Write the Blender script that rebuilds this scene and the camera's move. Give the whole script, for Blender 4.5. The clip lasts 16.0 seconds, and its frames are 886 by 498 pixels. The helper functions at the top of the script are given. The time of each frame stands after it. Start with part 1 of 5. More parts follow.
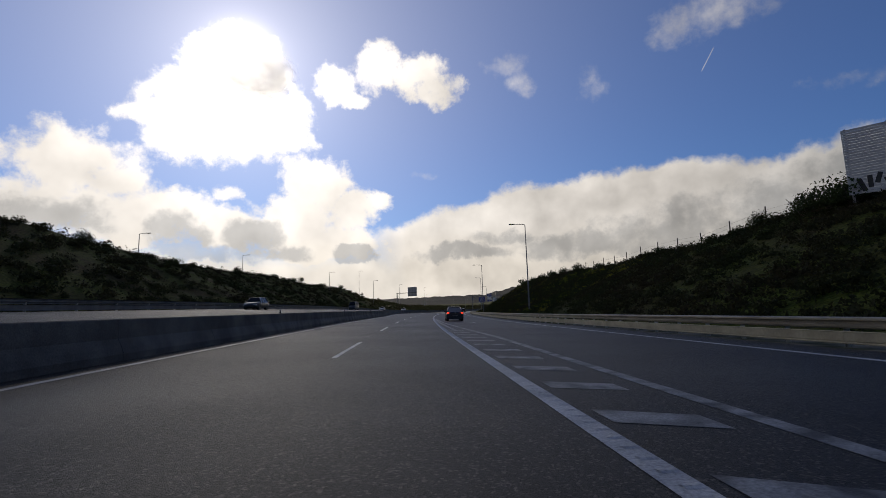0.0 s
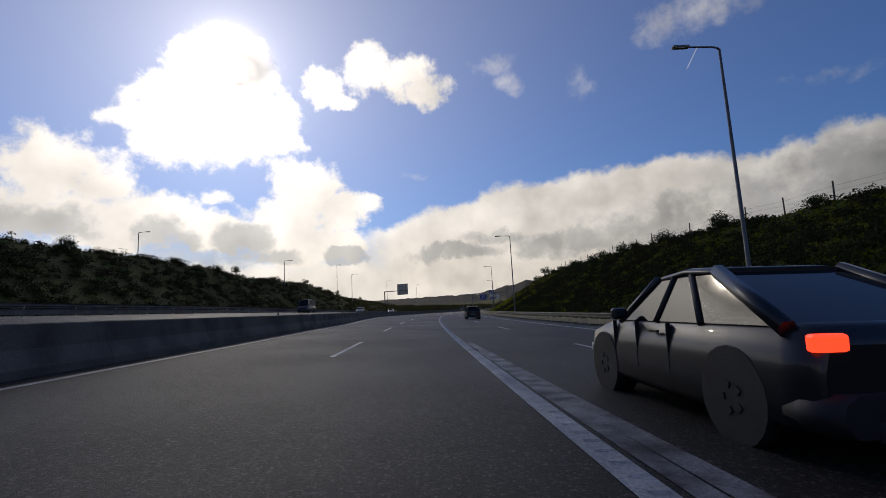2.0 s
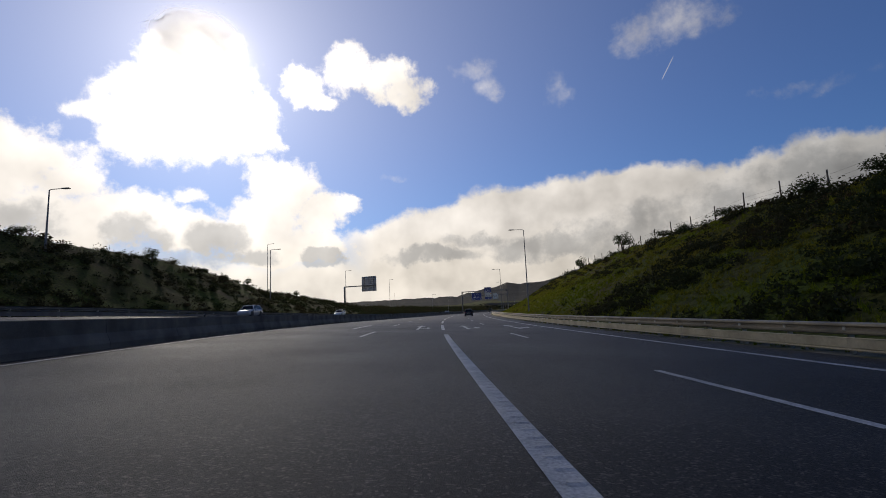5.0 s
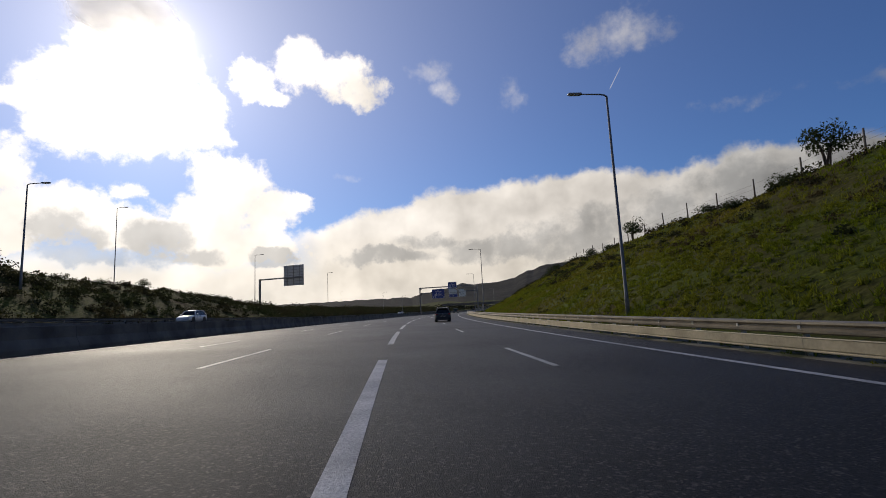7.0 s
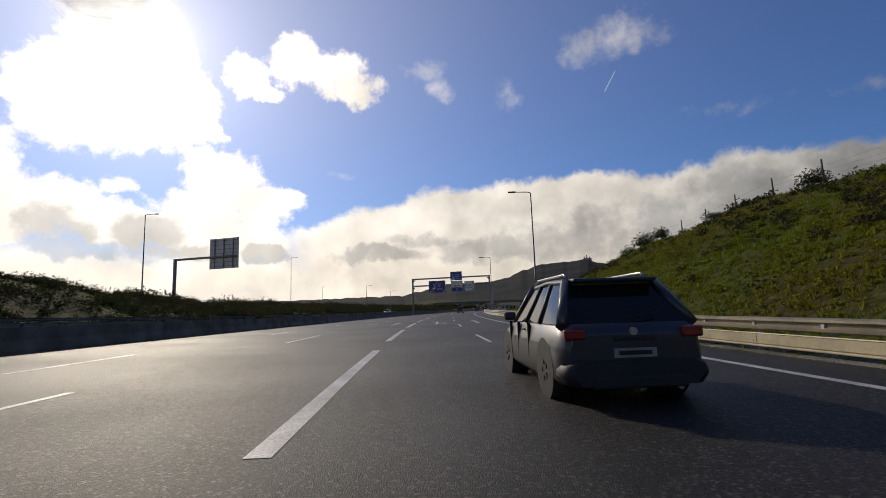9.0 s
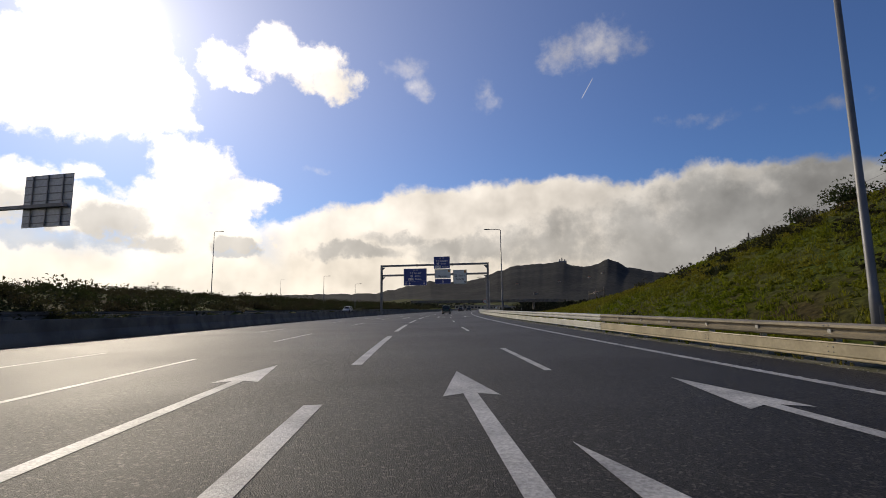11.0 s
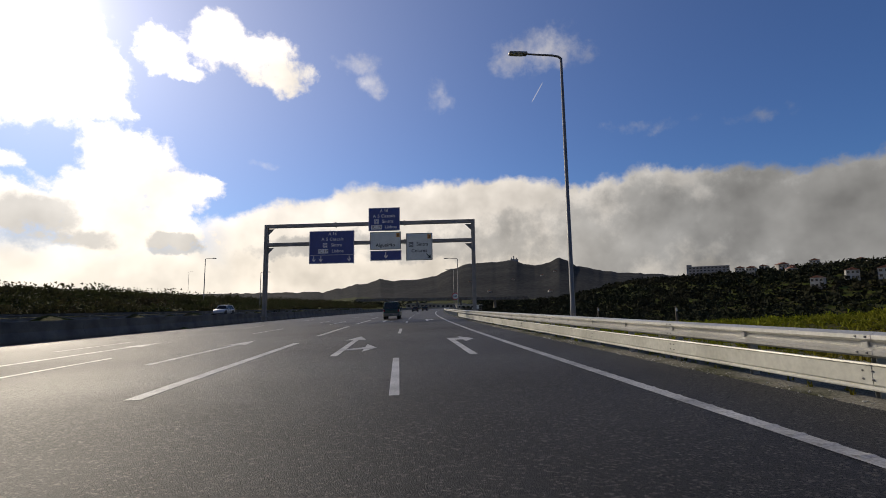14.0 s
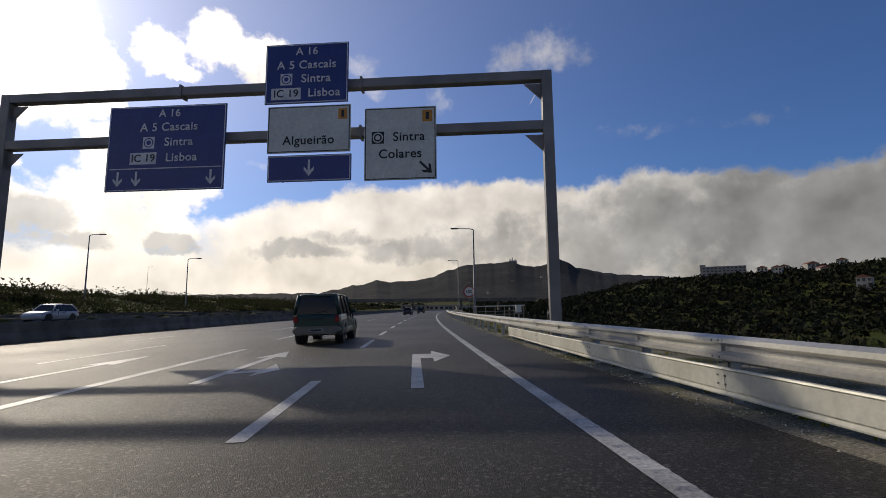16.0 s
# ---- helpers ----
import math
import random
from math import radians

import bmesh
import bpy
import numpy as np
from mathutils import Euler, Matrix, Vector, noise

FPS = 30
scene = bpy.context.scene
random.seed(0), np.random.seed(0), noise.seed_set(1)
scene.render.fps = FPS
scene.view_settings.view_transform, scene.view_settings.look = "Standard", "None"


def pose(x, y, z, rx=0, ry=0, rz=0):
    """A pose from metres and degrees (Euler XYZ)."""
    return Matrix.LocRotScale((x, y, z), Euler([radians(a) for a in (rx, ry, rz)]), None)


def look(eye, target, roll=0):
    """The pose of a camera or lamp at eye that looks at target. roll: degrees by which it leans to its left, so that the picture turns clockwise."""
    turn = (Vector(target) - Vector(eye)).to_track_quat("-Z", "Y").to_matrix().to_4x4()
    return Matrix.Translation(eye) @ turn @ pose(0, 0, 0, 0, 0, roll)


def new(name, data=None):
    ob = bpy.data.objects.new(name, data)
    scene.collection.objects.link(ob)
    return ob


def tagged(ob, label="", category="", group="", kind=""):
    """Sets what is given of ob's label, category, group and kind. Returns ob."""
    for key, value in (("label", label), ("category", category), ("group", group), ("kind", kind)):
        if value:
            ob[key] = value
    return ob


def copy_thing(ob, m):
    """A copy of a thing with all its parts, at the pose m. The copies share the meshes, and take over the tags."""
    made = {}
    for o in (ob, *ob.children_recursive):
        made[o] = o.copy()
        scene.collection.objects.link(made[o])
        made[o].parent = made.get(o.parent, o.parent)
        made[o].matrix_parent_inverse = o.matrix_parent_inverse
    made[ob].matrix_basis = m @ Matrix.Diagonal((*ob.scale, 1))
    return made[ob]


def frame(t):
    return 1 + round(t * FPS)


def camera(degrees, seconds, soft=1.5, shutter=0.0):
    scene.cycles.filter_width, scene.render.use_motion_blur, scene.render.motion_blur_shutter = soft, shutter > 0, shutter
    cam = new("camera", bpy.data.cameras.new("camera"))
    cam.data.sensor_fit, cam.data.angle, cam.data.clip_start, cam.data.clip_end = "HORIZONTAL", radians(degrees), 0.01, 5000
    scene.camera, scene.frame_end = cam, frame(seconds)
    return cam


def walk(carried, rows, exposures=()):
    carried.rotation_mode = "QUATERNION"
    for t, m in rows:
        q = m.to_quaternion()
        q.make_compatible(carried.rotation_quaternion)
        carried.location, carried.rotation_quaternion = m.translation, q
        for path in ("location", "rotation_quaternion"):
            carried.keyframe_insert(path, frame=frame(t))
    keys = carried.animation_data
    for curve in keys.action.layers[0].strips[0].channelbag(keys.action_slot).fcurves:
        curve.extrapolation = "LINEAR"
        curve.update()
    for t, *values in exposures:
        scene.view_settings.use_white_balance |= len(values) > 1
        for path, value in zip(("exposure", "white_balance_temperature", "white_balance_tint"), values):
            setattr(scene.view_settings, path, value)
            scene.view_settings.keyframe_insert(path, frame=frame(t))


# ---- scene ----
cam = camera(86.9, 16.0, soft=0.9)

# ---- the drive ----
ROWS = [
    (0.0, pose(0.00, 0.00, 1.21, 97.42, 1.82, 0.00)), (0.5, pose(-0.77, 12.65, 1.22, 97.26, 2.04, -0.24)),
    (1.0, pose(-1.33, 25.17, 1.22, 97.32, 2.29, -0.26)), (1.5, pose(-1.97, 37.20, 1.23, 97.37, 2.73, -0.44)),
    (2.0, pose(-2.23, 48.44, 1.22, 97.42, 2.99, -0.94)), (2.5, pose(-2.55, 60.08, 1.22, 97.34, 2.84, -1.09)),
    (3.0, pose(-2.86, 71.96, 1.23, 97.41, 2.97, -1.59)), (3.5, pose(-3.03, 83.96, 1.24, 97.58, 2.71, -2.02)),
    (6.0, pose(-1.45, 145.19, 1.22, 97.51, 2.79, -6.43)), (6.5, pose(-0.47, 157.62, 1.22, 97.39, 2.82, -8.37)),
    (7.0, pose(0.98, 169.92, 1.20, 97.52, 2.79, -9.28)), (7.5, pose(2.28, 181.67, 1.18, 97.59, 3.16, -9.51)),
    (8.0, pose(3.50, 193.09, 1.18, 97.45, 2.53, -9.52)), (10.5, pose(10.37, 247.40, 1.18, 97.37, 1.06, -12.24)),
    (11.0, pose(11.71, 254.90, 1.21, 97.25, 0.60, -13.53)), (11.5, pose(13.37, 262.79, 1.21, 97.42, 0.77, -14.90)),
    (12.0, pose(15.27, 270.81, 1.22, 97.17, 0.84, -16.09)), (12.5, pose(17.22, 278.74, 1.22, 97.25, 1.14, -17.13)),
    (13.0, pose(19.30, 286.42, 1.23, 97.36, 0.95, -18.08)), (13.5, pose(21.56, 294.17, 1.25, 97.42, 0.90, -18.85)),
    (14.0, pose(23.98, 301.97, 1.29, 97.03, 0.81, -19.47)), (14.5, pose(26.60, 310.04, 1.27, 97.40, 0.91, -19.85)),
    (15.0, pose(29.22, 317.92, 1.29, 97.35, 0.83, -20.11)), (15.5, pose(31.62, 325.66, 1.29, 97.23, 0.69, -20.07)),
    (16.0, pose(33.98, 333.18, 1.29, 97.24, 0.62, -19.81)),
]
walk(cam, ROWS, exposures=[(0.0, -0.40, 7300, 11), (3.5, -0.36, 7300, 11), (7.0, -0.22, 7400, 11), (11.0, -0.09, 7700, 11), (16.0, -0.14, 7500, 11)])

# ---- sun and sky ----
SUN_AZ, SUN_EL = -23.5, 28.0        # degrees from +y towards +x, and above the horizon


def direction(az, el):
    a, e = radians(az), radians(el)
    return Vector((math.sin(a) * math.cos(e), math.cos(a) * math.cos(e), math.sin(e)))


sun_lamp = bpy.data.lights.new("sun", "SUN")
sun_lamp.energy, sun_lamp.angle, sun_lamp.color = 2.6, radians(0.8), (1.0, 0.95, 0.86)
sun = new("sun", sun_lamp)
sun.matrix_world = look(direction(SUN_AZ, SUN_EL) * 300, (0, 0, 0))

world = bpy.data.worlds.new("sky")
scene.world = world
world.use_nodes = True
WN, WL = world.node_tree.nodes, world.node_tree.links
WN.clear()


def wmath(op, a, b=None, c=None, clamp=False):
    n = WN.new("ShaderNodeMath")
    n.operation, n.use_clamp = op, clamp
    for i, v in enumerate((a, b, c)):
        if v is None:
            continue
        if isinstance(v, (int, float)):
            n.inputs[i].default_value = v
        else:
            WL.new(v, n.inputs[i])
    return n.outputs[0]


def wmix(fac, a, b):
    n = WN.new("ShaderNodeMix")
    n.data_type = "RGBA"
    for i, v in ((0, fac), (6, a), (7, b)):
        if isinstance(v, (int, float)):
            n.inputs[i].default_value = v
        elif isinstance(v, tuple):
            n.inputs[i].default_value = (*v, 1)
        else:
            WL.new(v, n.inputs[i])
    return n.outputs[2]


def wnoise(vec, scale, detail, rough=0.55):
    n = WN.new("ShaderNodeTexNoise")
    n.inputs["Scale"].default_value, n.inputs["Detail"].default_value = scale, detail
    n.inputs["Roughness"].default_value = rough
    WL.new(vec, n.inputs["Vector"])
    return n


coord = WN.new("ShaderNodeTexCoord").outputs["Generated"]
sep = WN.new("ShaderNodeSeparateXYZ")
WL.new(coord, sep.inputs[0])
az0 = wmath("MULTIPLY", wmath("ARCTAN2", sep.outputs[0], sep.outputs[1]), 57.2958)
el0 = wmath("MULTIPLY", wmath("ARCSINE", sep.outputs[2]), 57.2958)
warp = wnoise(coord, 11.0, 7.0, 0.6)
wsep = WN.new("ShaderNodeSeparateXYZ")
WL.new(warp.outputs["Color"], wsep.inputs[0])
az = wmath("ADD", az0, wmath("MULTIPLY", wmath("SUBTRACT", wsep.outputs[0], 0.5), 6.0))
el = wmath("ADD", el0, wmath("MULTIPLY", wmath("SUBTRACT", wsep.outputs[1], 0.5), 4.6))


def blob(cloud):
    """How deep a direction lies inside one elliptical cloud: 1 in its middle, 0 at its rim."""
    a, e, ra, re, dense = cloud
    da = wmath("DIVIDE", wmath("SUBTRACT", az, a), ra)
    de = wmath("DIVIDE", wmath("SUBTRACT", el, e), re)
    d2 = wmath("ADD", wmath("MULTIPLY", da, da), wmath("MULTIPLY", de, de))
    return wmath("MULTIPLY", wmath("SUBTRACT", 1.0, d2), dense)


def field(clouds):
    out = None
    for c in clouds:
        b = blob(c)
        out = b if out is None else wmath("MAXIMUM", out, b)
    return out


# azimuth, elevation, half width, half height, density
CUMULUS_AT_SUN = [(-25.5, 22, 9.5, 5.2, 1), (-24.5, 26.5, 6.5, 5, 1), (-29, 20, 6, 3.6, 1), (-20, 21.5, 5.5, 4, 1), (-33.5, 21, 3, 1.5, 0.9)]
CUMULUS_TOWER = [(-15.2, 14.8, 5.2, 4.2, 1), (-17.5, 11, 6.5, 4, 1), (-11.5, 12.2, 4, 3, 1), (-8, 13.4, 2.2, 1.5, 0.8), (-24, 9.6, 7, 3, 1), (-14, 8, 11, 3, 1), (-25.3, 13.7, 2, 1.3, 0.6), (-31, 11.4, 7, 2.6, 1), (-40, 11, 7, 3, 1)]
CUMULUS_WEST = [(-38.5, 15.5, 6, 3.6, 1), (-35, 13.6, 3.5, 2.2, 0.9), (-34, 9.5, 8, 3, 1), (-52, 13, 9, 6, 1), (-72, 11, 10, 6, 1)]
FAIR_WEATHER = [(-13, 26.4, 3.2, 2.3, 0.85), (-10.2, 24.9, 2.4, 1.0, 0.7), (-7, 28.4, 3.8, 3.3, 0.95), (-3.2, 27.6, 4.6, 2.8, 0.95), (0, 26.3, 4, 1.9, 0.85)]
WISPS = [(9, 28.4, 3.4, 1.7, 0.42), (10.4, 26, 2.2, 2.2, 0.4), (11, 24.4, 1.5, 1.2, 0.34), (19.4, 24.8, 2.0, 2.0, 0.26), (28.5, 28.5, 4, 2.4, 0.42), (32.5, 29.6, 5.5, 2.6, 0.42), (36, 28.6, 4, 1.6, 0.3),
         (-1.5, 16.2, 2, 0.8, 0.28), (44, 19.5, 5, 0.9, 0.2), (55, 18.5, 4, 1.0, 0.2)]
FAR_ROUND = [(90, 12, 14, 6, 1), (120, 14, 16, 7, 1), (150, 12, 14, 6, 1), (180, 13, 16, 6, 1), (-150, 12, 16, 7, 1), (-120, 13, 15, 6, 1), (-95, 12, 12, 6, 1)]
GREY_BELLIES = [(-29.6, 8.8, 3.6, 2.7, 1.3), (-28, 7.2, 4.6, 1.2, 1.0), (-21.8, 8.6, 3.6, 2.6, 1.3), (-19.6, 7.2, 3.6, 1.1, 1.0), (-10.5, 6.6, 3.0, 1.3, 1.5), (3.5, 6.7, 8, 1.0, 0.9), (9, 8.4, 5, 0.9, 0.6), (16, 7.4, 7, 1.4, 0.7), (-40, 10, 5, 2, 0.8)]
GREY_BANK = [(27, 7.4, 9, 3.4, 0.6), (42, 8, 12, 5.5, 0.9), (60, 8.5, 15, 7, 1.1)]

fine = wmath("SUBTRACT", wnoise(coord, 24.0, 10.0, 0.64).outputs["Fac"], 0.5)
soft = wmath("SUBTRACT", wnoise(coord, 7.0, 5.0, 0.5).outputs["Fac"], 0.5)
bodies = field(CUMULUS_AT_SUN + CUMULUS_TOWER + CUMULUS_WEST + FAR_ROUND)
puffs = field(FAIR_WEATHER)


def wstep(value, lo, hi):
    n = WN.new("ShaderNodeMapRange")
    n.interpolation_type = "SMOOTHSTEP"
    n.inputs["From Min"].default_value, n.inputs["From Max"].default_value = lo, hi
    WL.new(value, n.inputs["Value"])
    return n.outputs[0]


billow = wmath("SUBTRACT", wnoise(coord, 40.0, 8.0, 0.6).outputs["Fac"], 0.5)
frayed = wmath("ADD", wmath("MULTIPLY", fine, 2.4), wmath("MULTIPLY", billow, 1.0))
solid = wmath("MAXIMUM", wstep(wmath("ADD", bodies, wmath("MULTIPLY", frayed, 0.8)), -0.12, 0.7), wstep(wmath("ADD", puffs, wmath("MULTIPLY", frayed, 0.95)), -0.2, 0.7))
thin = wstep(wmath("ADD", field(WISPS), wmath("MULTIPLY", frayed, 0.42)), 0.0, 0.8)
low = wstep(el, 11.0, 4.5)

# the long bank on the right: the height of its top edge by azimuth
edge = WN.new("ShaderNodeValToRGB")
edge.color_ramp.interpolation = "EASE"
BANK_TOP = [(-14, 7.5), (-6, 10.5), (1, 12.4), (9, 14.4), (18, 14.9), (27, 15.5), (32, 14.9), (36, 14.2), (44, 14.9), (52, 14.2), (60, 13.6), (75, 14.5), (95, 12.0)]
for k, (a_, e_) in enumerate(BANK_TOP):
    stop = edge.color_ramp.elements[k] if k < 2 else edge.color_ramp.elements.new(1.0)
    stop.position, stop.color = (a_ + 20) / 120, (e_ / 20, e_ / 20, e_ / 20, 1)
WL.new(wmath("DIVIDE", wmath("ADD", az0, 20.0), 120.0, clamp=True), edge.inputs["Fac"])
over = wmath("SUBTRACT", wmath("MULTIPLY", edge.outputs["Color"], 20.0), el0)
facing = wmath("MULTIPLY", wstep(az0, -14.0, -4.0), wstep(az0, 110.0, 95.0))
bank = wmath("MULTIPLY", wstep(wmath("ADD", over, wmath("ADD", wmath("MULTIPLY", soft, 3.0), wmath("MULTIPLY", fine, 3.0))), -0.4, 0.9), facing)

# a short aeroplane trail
along = wmath("ADD", wmath("MULTIPLY", wmath("SUBTRACT", az0, 31.8), 0.58), wmath("MULTIPLY", wmath("SUBTRACT", el0, 24.9), 0.81))
aside = wmath("SUBTRACT", wmath("MULTIPLY", wmath("SUBTRACT", az0, 31.8), 0.81), wmath("MULTIPLY", wmath("SUBTRACT", el0, 24.9), 0.58))
trail = wmath("MULTIPLY", wstep(wmath("ABSOLUTE", aside), 0.085, 0.02), wstep(wmath("ABSOLUTE", along), 1.35, 0.9))

cover = wmath("MAXIMUM", wmath("MAXIMUM", wmath("MAXIMUM", solid, bank), wmath("MAXIMUM", wmath("MULTIPLY", thin, 0.62), wmath("MULTIPLY", trail, 0.36))), wmath("MULTIPLY", low, 0.97))
grey = wstep(wmath("ADD", field(GREY_BELLIES + GREY_BANK), wmath("ADD", wmath("MULTIPLY", frayed, 0.7), wmath("MULTIPLY", soft, 1.8))), -0.25, 0.7)

# light scattered forward round the sun
SUN_DIR = direction(SUN_AZ, SUN_EL)
dot = WN.new("ShaderNodeVectorMath")
dot.operation = "DOT_PRODUCT"
WL.new(coord, dot.inputs[0])
dot.inputs[1].default_value = SUN_DIR
off = wmath("MULTIPLY", wmath("ARCCOSINE", wmath("MINIMUM", dot.outputs["Value"], 1.0)), 57.2958)
halo = wmath("EXPONENT", wmath("MULTIPLY", off, -1 / 19.0))
core = wmath("EXPONENT", wmath("MULTIPLY", wmath("MULTIPLY", off, off), -1 / 5.0))
glare = wmath("EXPONENT", wmath("MULTIPLY", off, -1 / 4.5))
wide = wmath("EXPONENT", wmath("MULTIPLY", off, -1 / 19.0))

# relief of the clouds: the side towards the sun is brighter
shifted = WN.new("ShaderNodeVectorMath")
shifted.operation = "ADD"
WL.new(coord, shifted.inputs[0])
shifted.inputs[1].default_value = SUN_DIR * 0.03 + Vector((0, 0, 0.022))
lump0, lump1 = wnoise(coord, 9.0, 4.5, 0.46).outputs["Fac"], wnoise(shifted.outputs[0], 9.0, 4.5, 0.46).outputs["Fac"]
relief = wmath("SUBTRACT", lump0, lump1)

nishita = WN.new("ShaderNodeTexSky")
nishita.sky_type, nishita.sun_disc = "NISHITA", False
nishita.sun_elevation, nishita.sun_rotation = radians(SUN_EL), radians(SUN_AZ)
nishita.air_density, nishita.dust_density, nishita.ozone_density = 1.0, 0.1, 4.0
blue = WN.new("ShaderNodeVectorMath")
blue.operation = "MULTIPLY"
blue.inputs[1].default_value = (0.034, 0.062, 0.103)
WL.new(nishita.outputs[0], blue.inputs[0])
hazed = WN.new("ShaderNodeVectorMath")
hazed.operation = "ADD"
glow = WN.new("ShaderNodeVectorMath")
glow.operation = "SCALE"
glow.inputs[0].default_value = (1.0, 0.96, 0.97)
WL.new(wmath("ADD", wmath("ADD", wmath("MULTIPLY", halo, 0.74), wmath("MULTIPLY", glare, 0.6)), wmath("MULTIPLY", core, 4.0)), glow.inputs["Scale"])
WL.new(blue.outputs[0], hazed.inputs[0])
WL.new(glow.outputs[0], hazed.inputs[1])

bright = wmath("ADD", wmath("ADD", 0.66, wmath("MULTIPLY", relief, 1.0)), wmath("ADD", wmath("ADD", wmath("MULTIPLY", wide, 1.65), wmath("MULTIPLY", glare, 3.0)), wmath("MULTIPLY", core, 4.0)))
rainy = wmath("MULTIPLY", wstep(az0, 24.0, 60.0), 0.36)          # the bank thickens away from the sun
shade = wmath("MULTIPLY", wmath("MULTIPLY", bright, wmath("SUBTRACT", 1.0, wmath("MULTIPLY", grey, 0.34))), wmath("SUBTRACT", 1.0, rainy))
cloud = WN.new("ShaderNodeVectorMath")
cloud.operation = "SCALE"
WL.new(wmix(wmath("ADD", wmath("MULTIPLY", grey, 0.5), wmath("MULTIPLY", rainy, 2.0)), wmix(low, (0.985, 0.985, 1.0), (1.0, 0.98, 0.95)), (0.88, 0.94, 1.03)), cloud.inputs[0])
WL.new(shade, cloud.inputs["Scale"])
background = WN.new("ShaderNodeBackground")
WL.new(wmix(cover, hazed.outputs[0], cloud.outputs[0]), background.inputs["Color"])
background.inputs["Strength"].default_value = 1.0
WL.new(background.outputs[0], WN.new("ShaderNodeOutputWorld").inputs["Surface"])


# ---- materials ----
def material(name, colour, rough=0.6, metal=0.0, spots=None, scale=3.0, detail=6.0, fine_scale=60.0, bump=0.15, bump_scale=40.0,
             vary=0.0, rough_vary=0.15, coat=0.0, specular=0.5, grit=0.5, emit=None, island=False, depth=0.02):
    """A surface with variation at two scales: broad patches towards the colour spots, fine grain, and relief."""
    m = bpy.data.materials.new(name)
    m.use_nodes = True
    n, l = m.node_tree.nodes, m.node_tree.links
    b = n["Principled BSDF"]
    b.inputs["Metallic"].default_value = metal
    b.inputs["Coat Weight"].default_value = coat
    b.inputs["Specular IOR Level"].default_value = specular
    tc = n.new("ShaderNodeTexCoord")
    broad = n.new("ShaderNodeTexNoise")
    broad.inputs["Scale"].default_value, broad.inputs["Detail"].default_value = scale, detail
    l.new(tc.outputs["Object"], broad.inputs["Vector"])
    grain = n.new("ShaderNodeTexNoise")
    grain.inputs["Scale"].default_value, grain.inputs["Detail"].default_value = fine_scale, 4.0
    l.new(tc.outputs["Object"], grain.inputs["Vector"])
    ramp = n.new("ShaderNodeMapRange")
    ramp.inputs["From Min"].default_value, ramp.inputs["From Max"].default_value = 0.38, 0.66
    l.new(broad.outputs["Fac"], ramp.inputs["Value"])
    mix = n.new("ShaderNodeMix")
    mix.data_type = "RGBA"
    mix.inputs[6].default_value = (*colour, 1)
    mix.inputs[7].default_value = (*(spots or tuple(c * 0.75 for c in colour)), 1)
    l.new(ramp.outputs[0], mix.inputs[0])
    hsv = n.new("ShaderNodeHueSaturation")
    l.new(mix.outputs[2], hsv.inputs["Color"])
    v = n.new("ShaderNodeMath")
    v.operation = "MULTIPLY_ADD"
    l.new(grain.outputs["Fac"], v.inputs[0])
    v.inputs[1].default_value, v.inputs[2].default_value = grit, 1 - grit / 2
    last = v.outputs[0]
    if vary:
        src = n.new("ShaderNodeNewGeometry").outputs["Random Per Island"] if island else n.new("ShaderNodeObjectInfo").outputs["Random"]
        w = n.new("ShaderNodeMath")
        w.operation = "MULTIPLY_ADD"
        l.new(src, w.inputs[0])
        w.inputs[1].default_value, w.inputs[2].default_value = vary, -vary / 2
        x = n.new("ShaderNodeMath")
        x.operation = "ADD"
        l.new(last, x.inputs[0])
        l.new(w.outputs[0], x.inputs[1])
        last = x.outputs[0]
    l.new(last, hsv.inputs["Value"])
    l.new(hsv.outputs[0], b.inputs["Base Color"])
    r = n.new("ShaderNodeMath")
    r.operation = "MULTIPLY_ADD"
    l.new(broad.outputs["Fac"], r.inputs[0])
    r.inputs[1].default_value, r.inputs[2].default_value = rough_vary, rough - rough_vary / 2
    l.new(r.outputs[0], b.inputs["Roughness"])
    if bump:
        rel = n.new("ShaderNodeTexNoise")
        rel.inputs["Scale"].default_value, rel.inputs["Detail"].default_value = bump_scale, 3.0
        l.new(tc.outputs["Object"], rel.inputs["Vector"])
        bp = n.new("ShaderNodeBump")
        bp.inputs["Strength"].default_value, bp.inputs["Distance"].default_value = bump, depth
        l.new(rel.outputs["Fac"], bp.inputs["Height"])
        l.new(bp.outputs[0], b.inputs["Normal"])
    if emit:
        b.inputs["Emission Color"].default_value, b.inputs["Emission Strength"].default_value = (*emit[0], 1), emit[1]
    return m


ASPHALT = material("asphalt", (0.014, 0.0124, 0.0105), 0.56, spots=(0.0085, 0.0076, 0.0066), scale=0.2, detail=9, fine_scale=48, bump=1.0, bump_scale=85, rough_vary=0.26, specular=0.22, grit=5.0, depth=0.014)

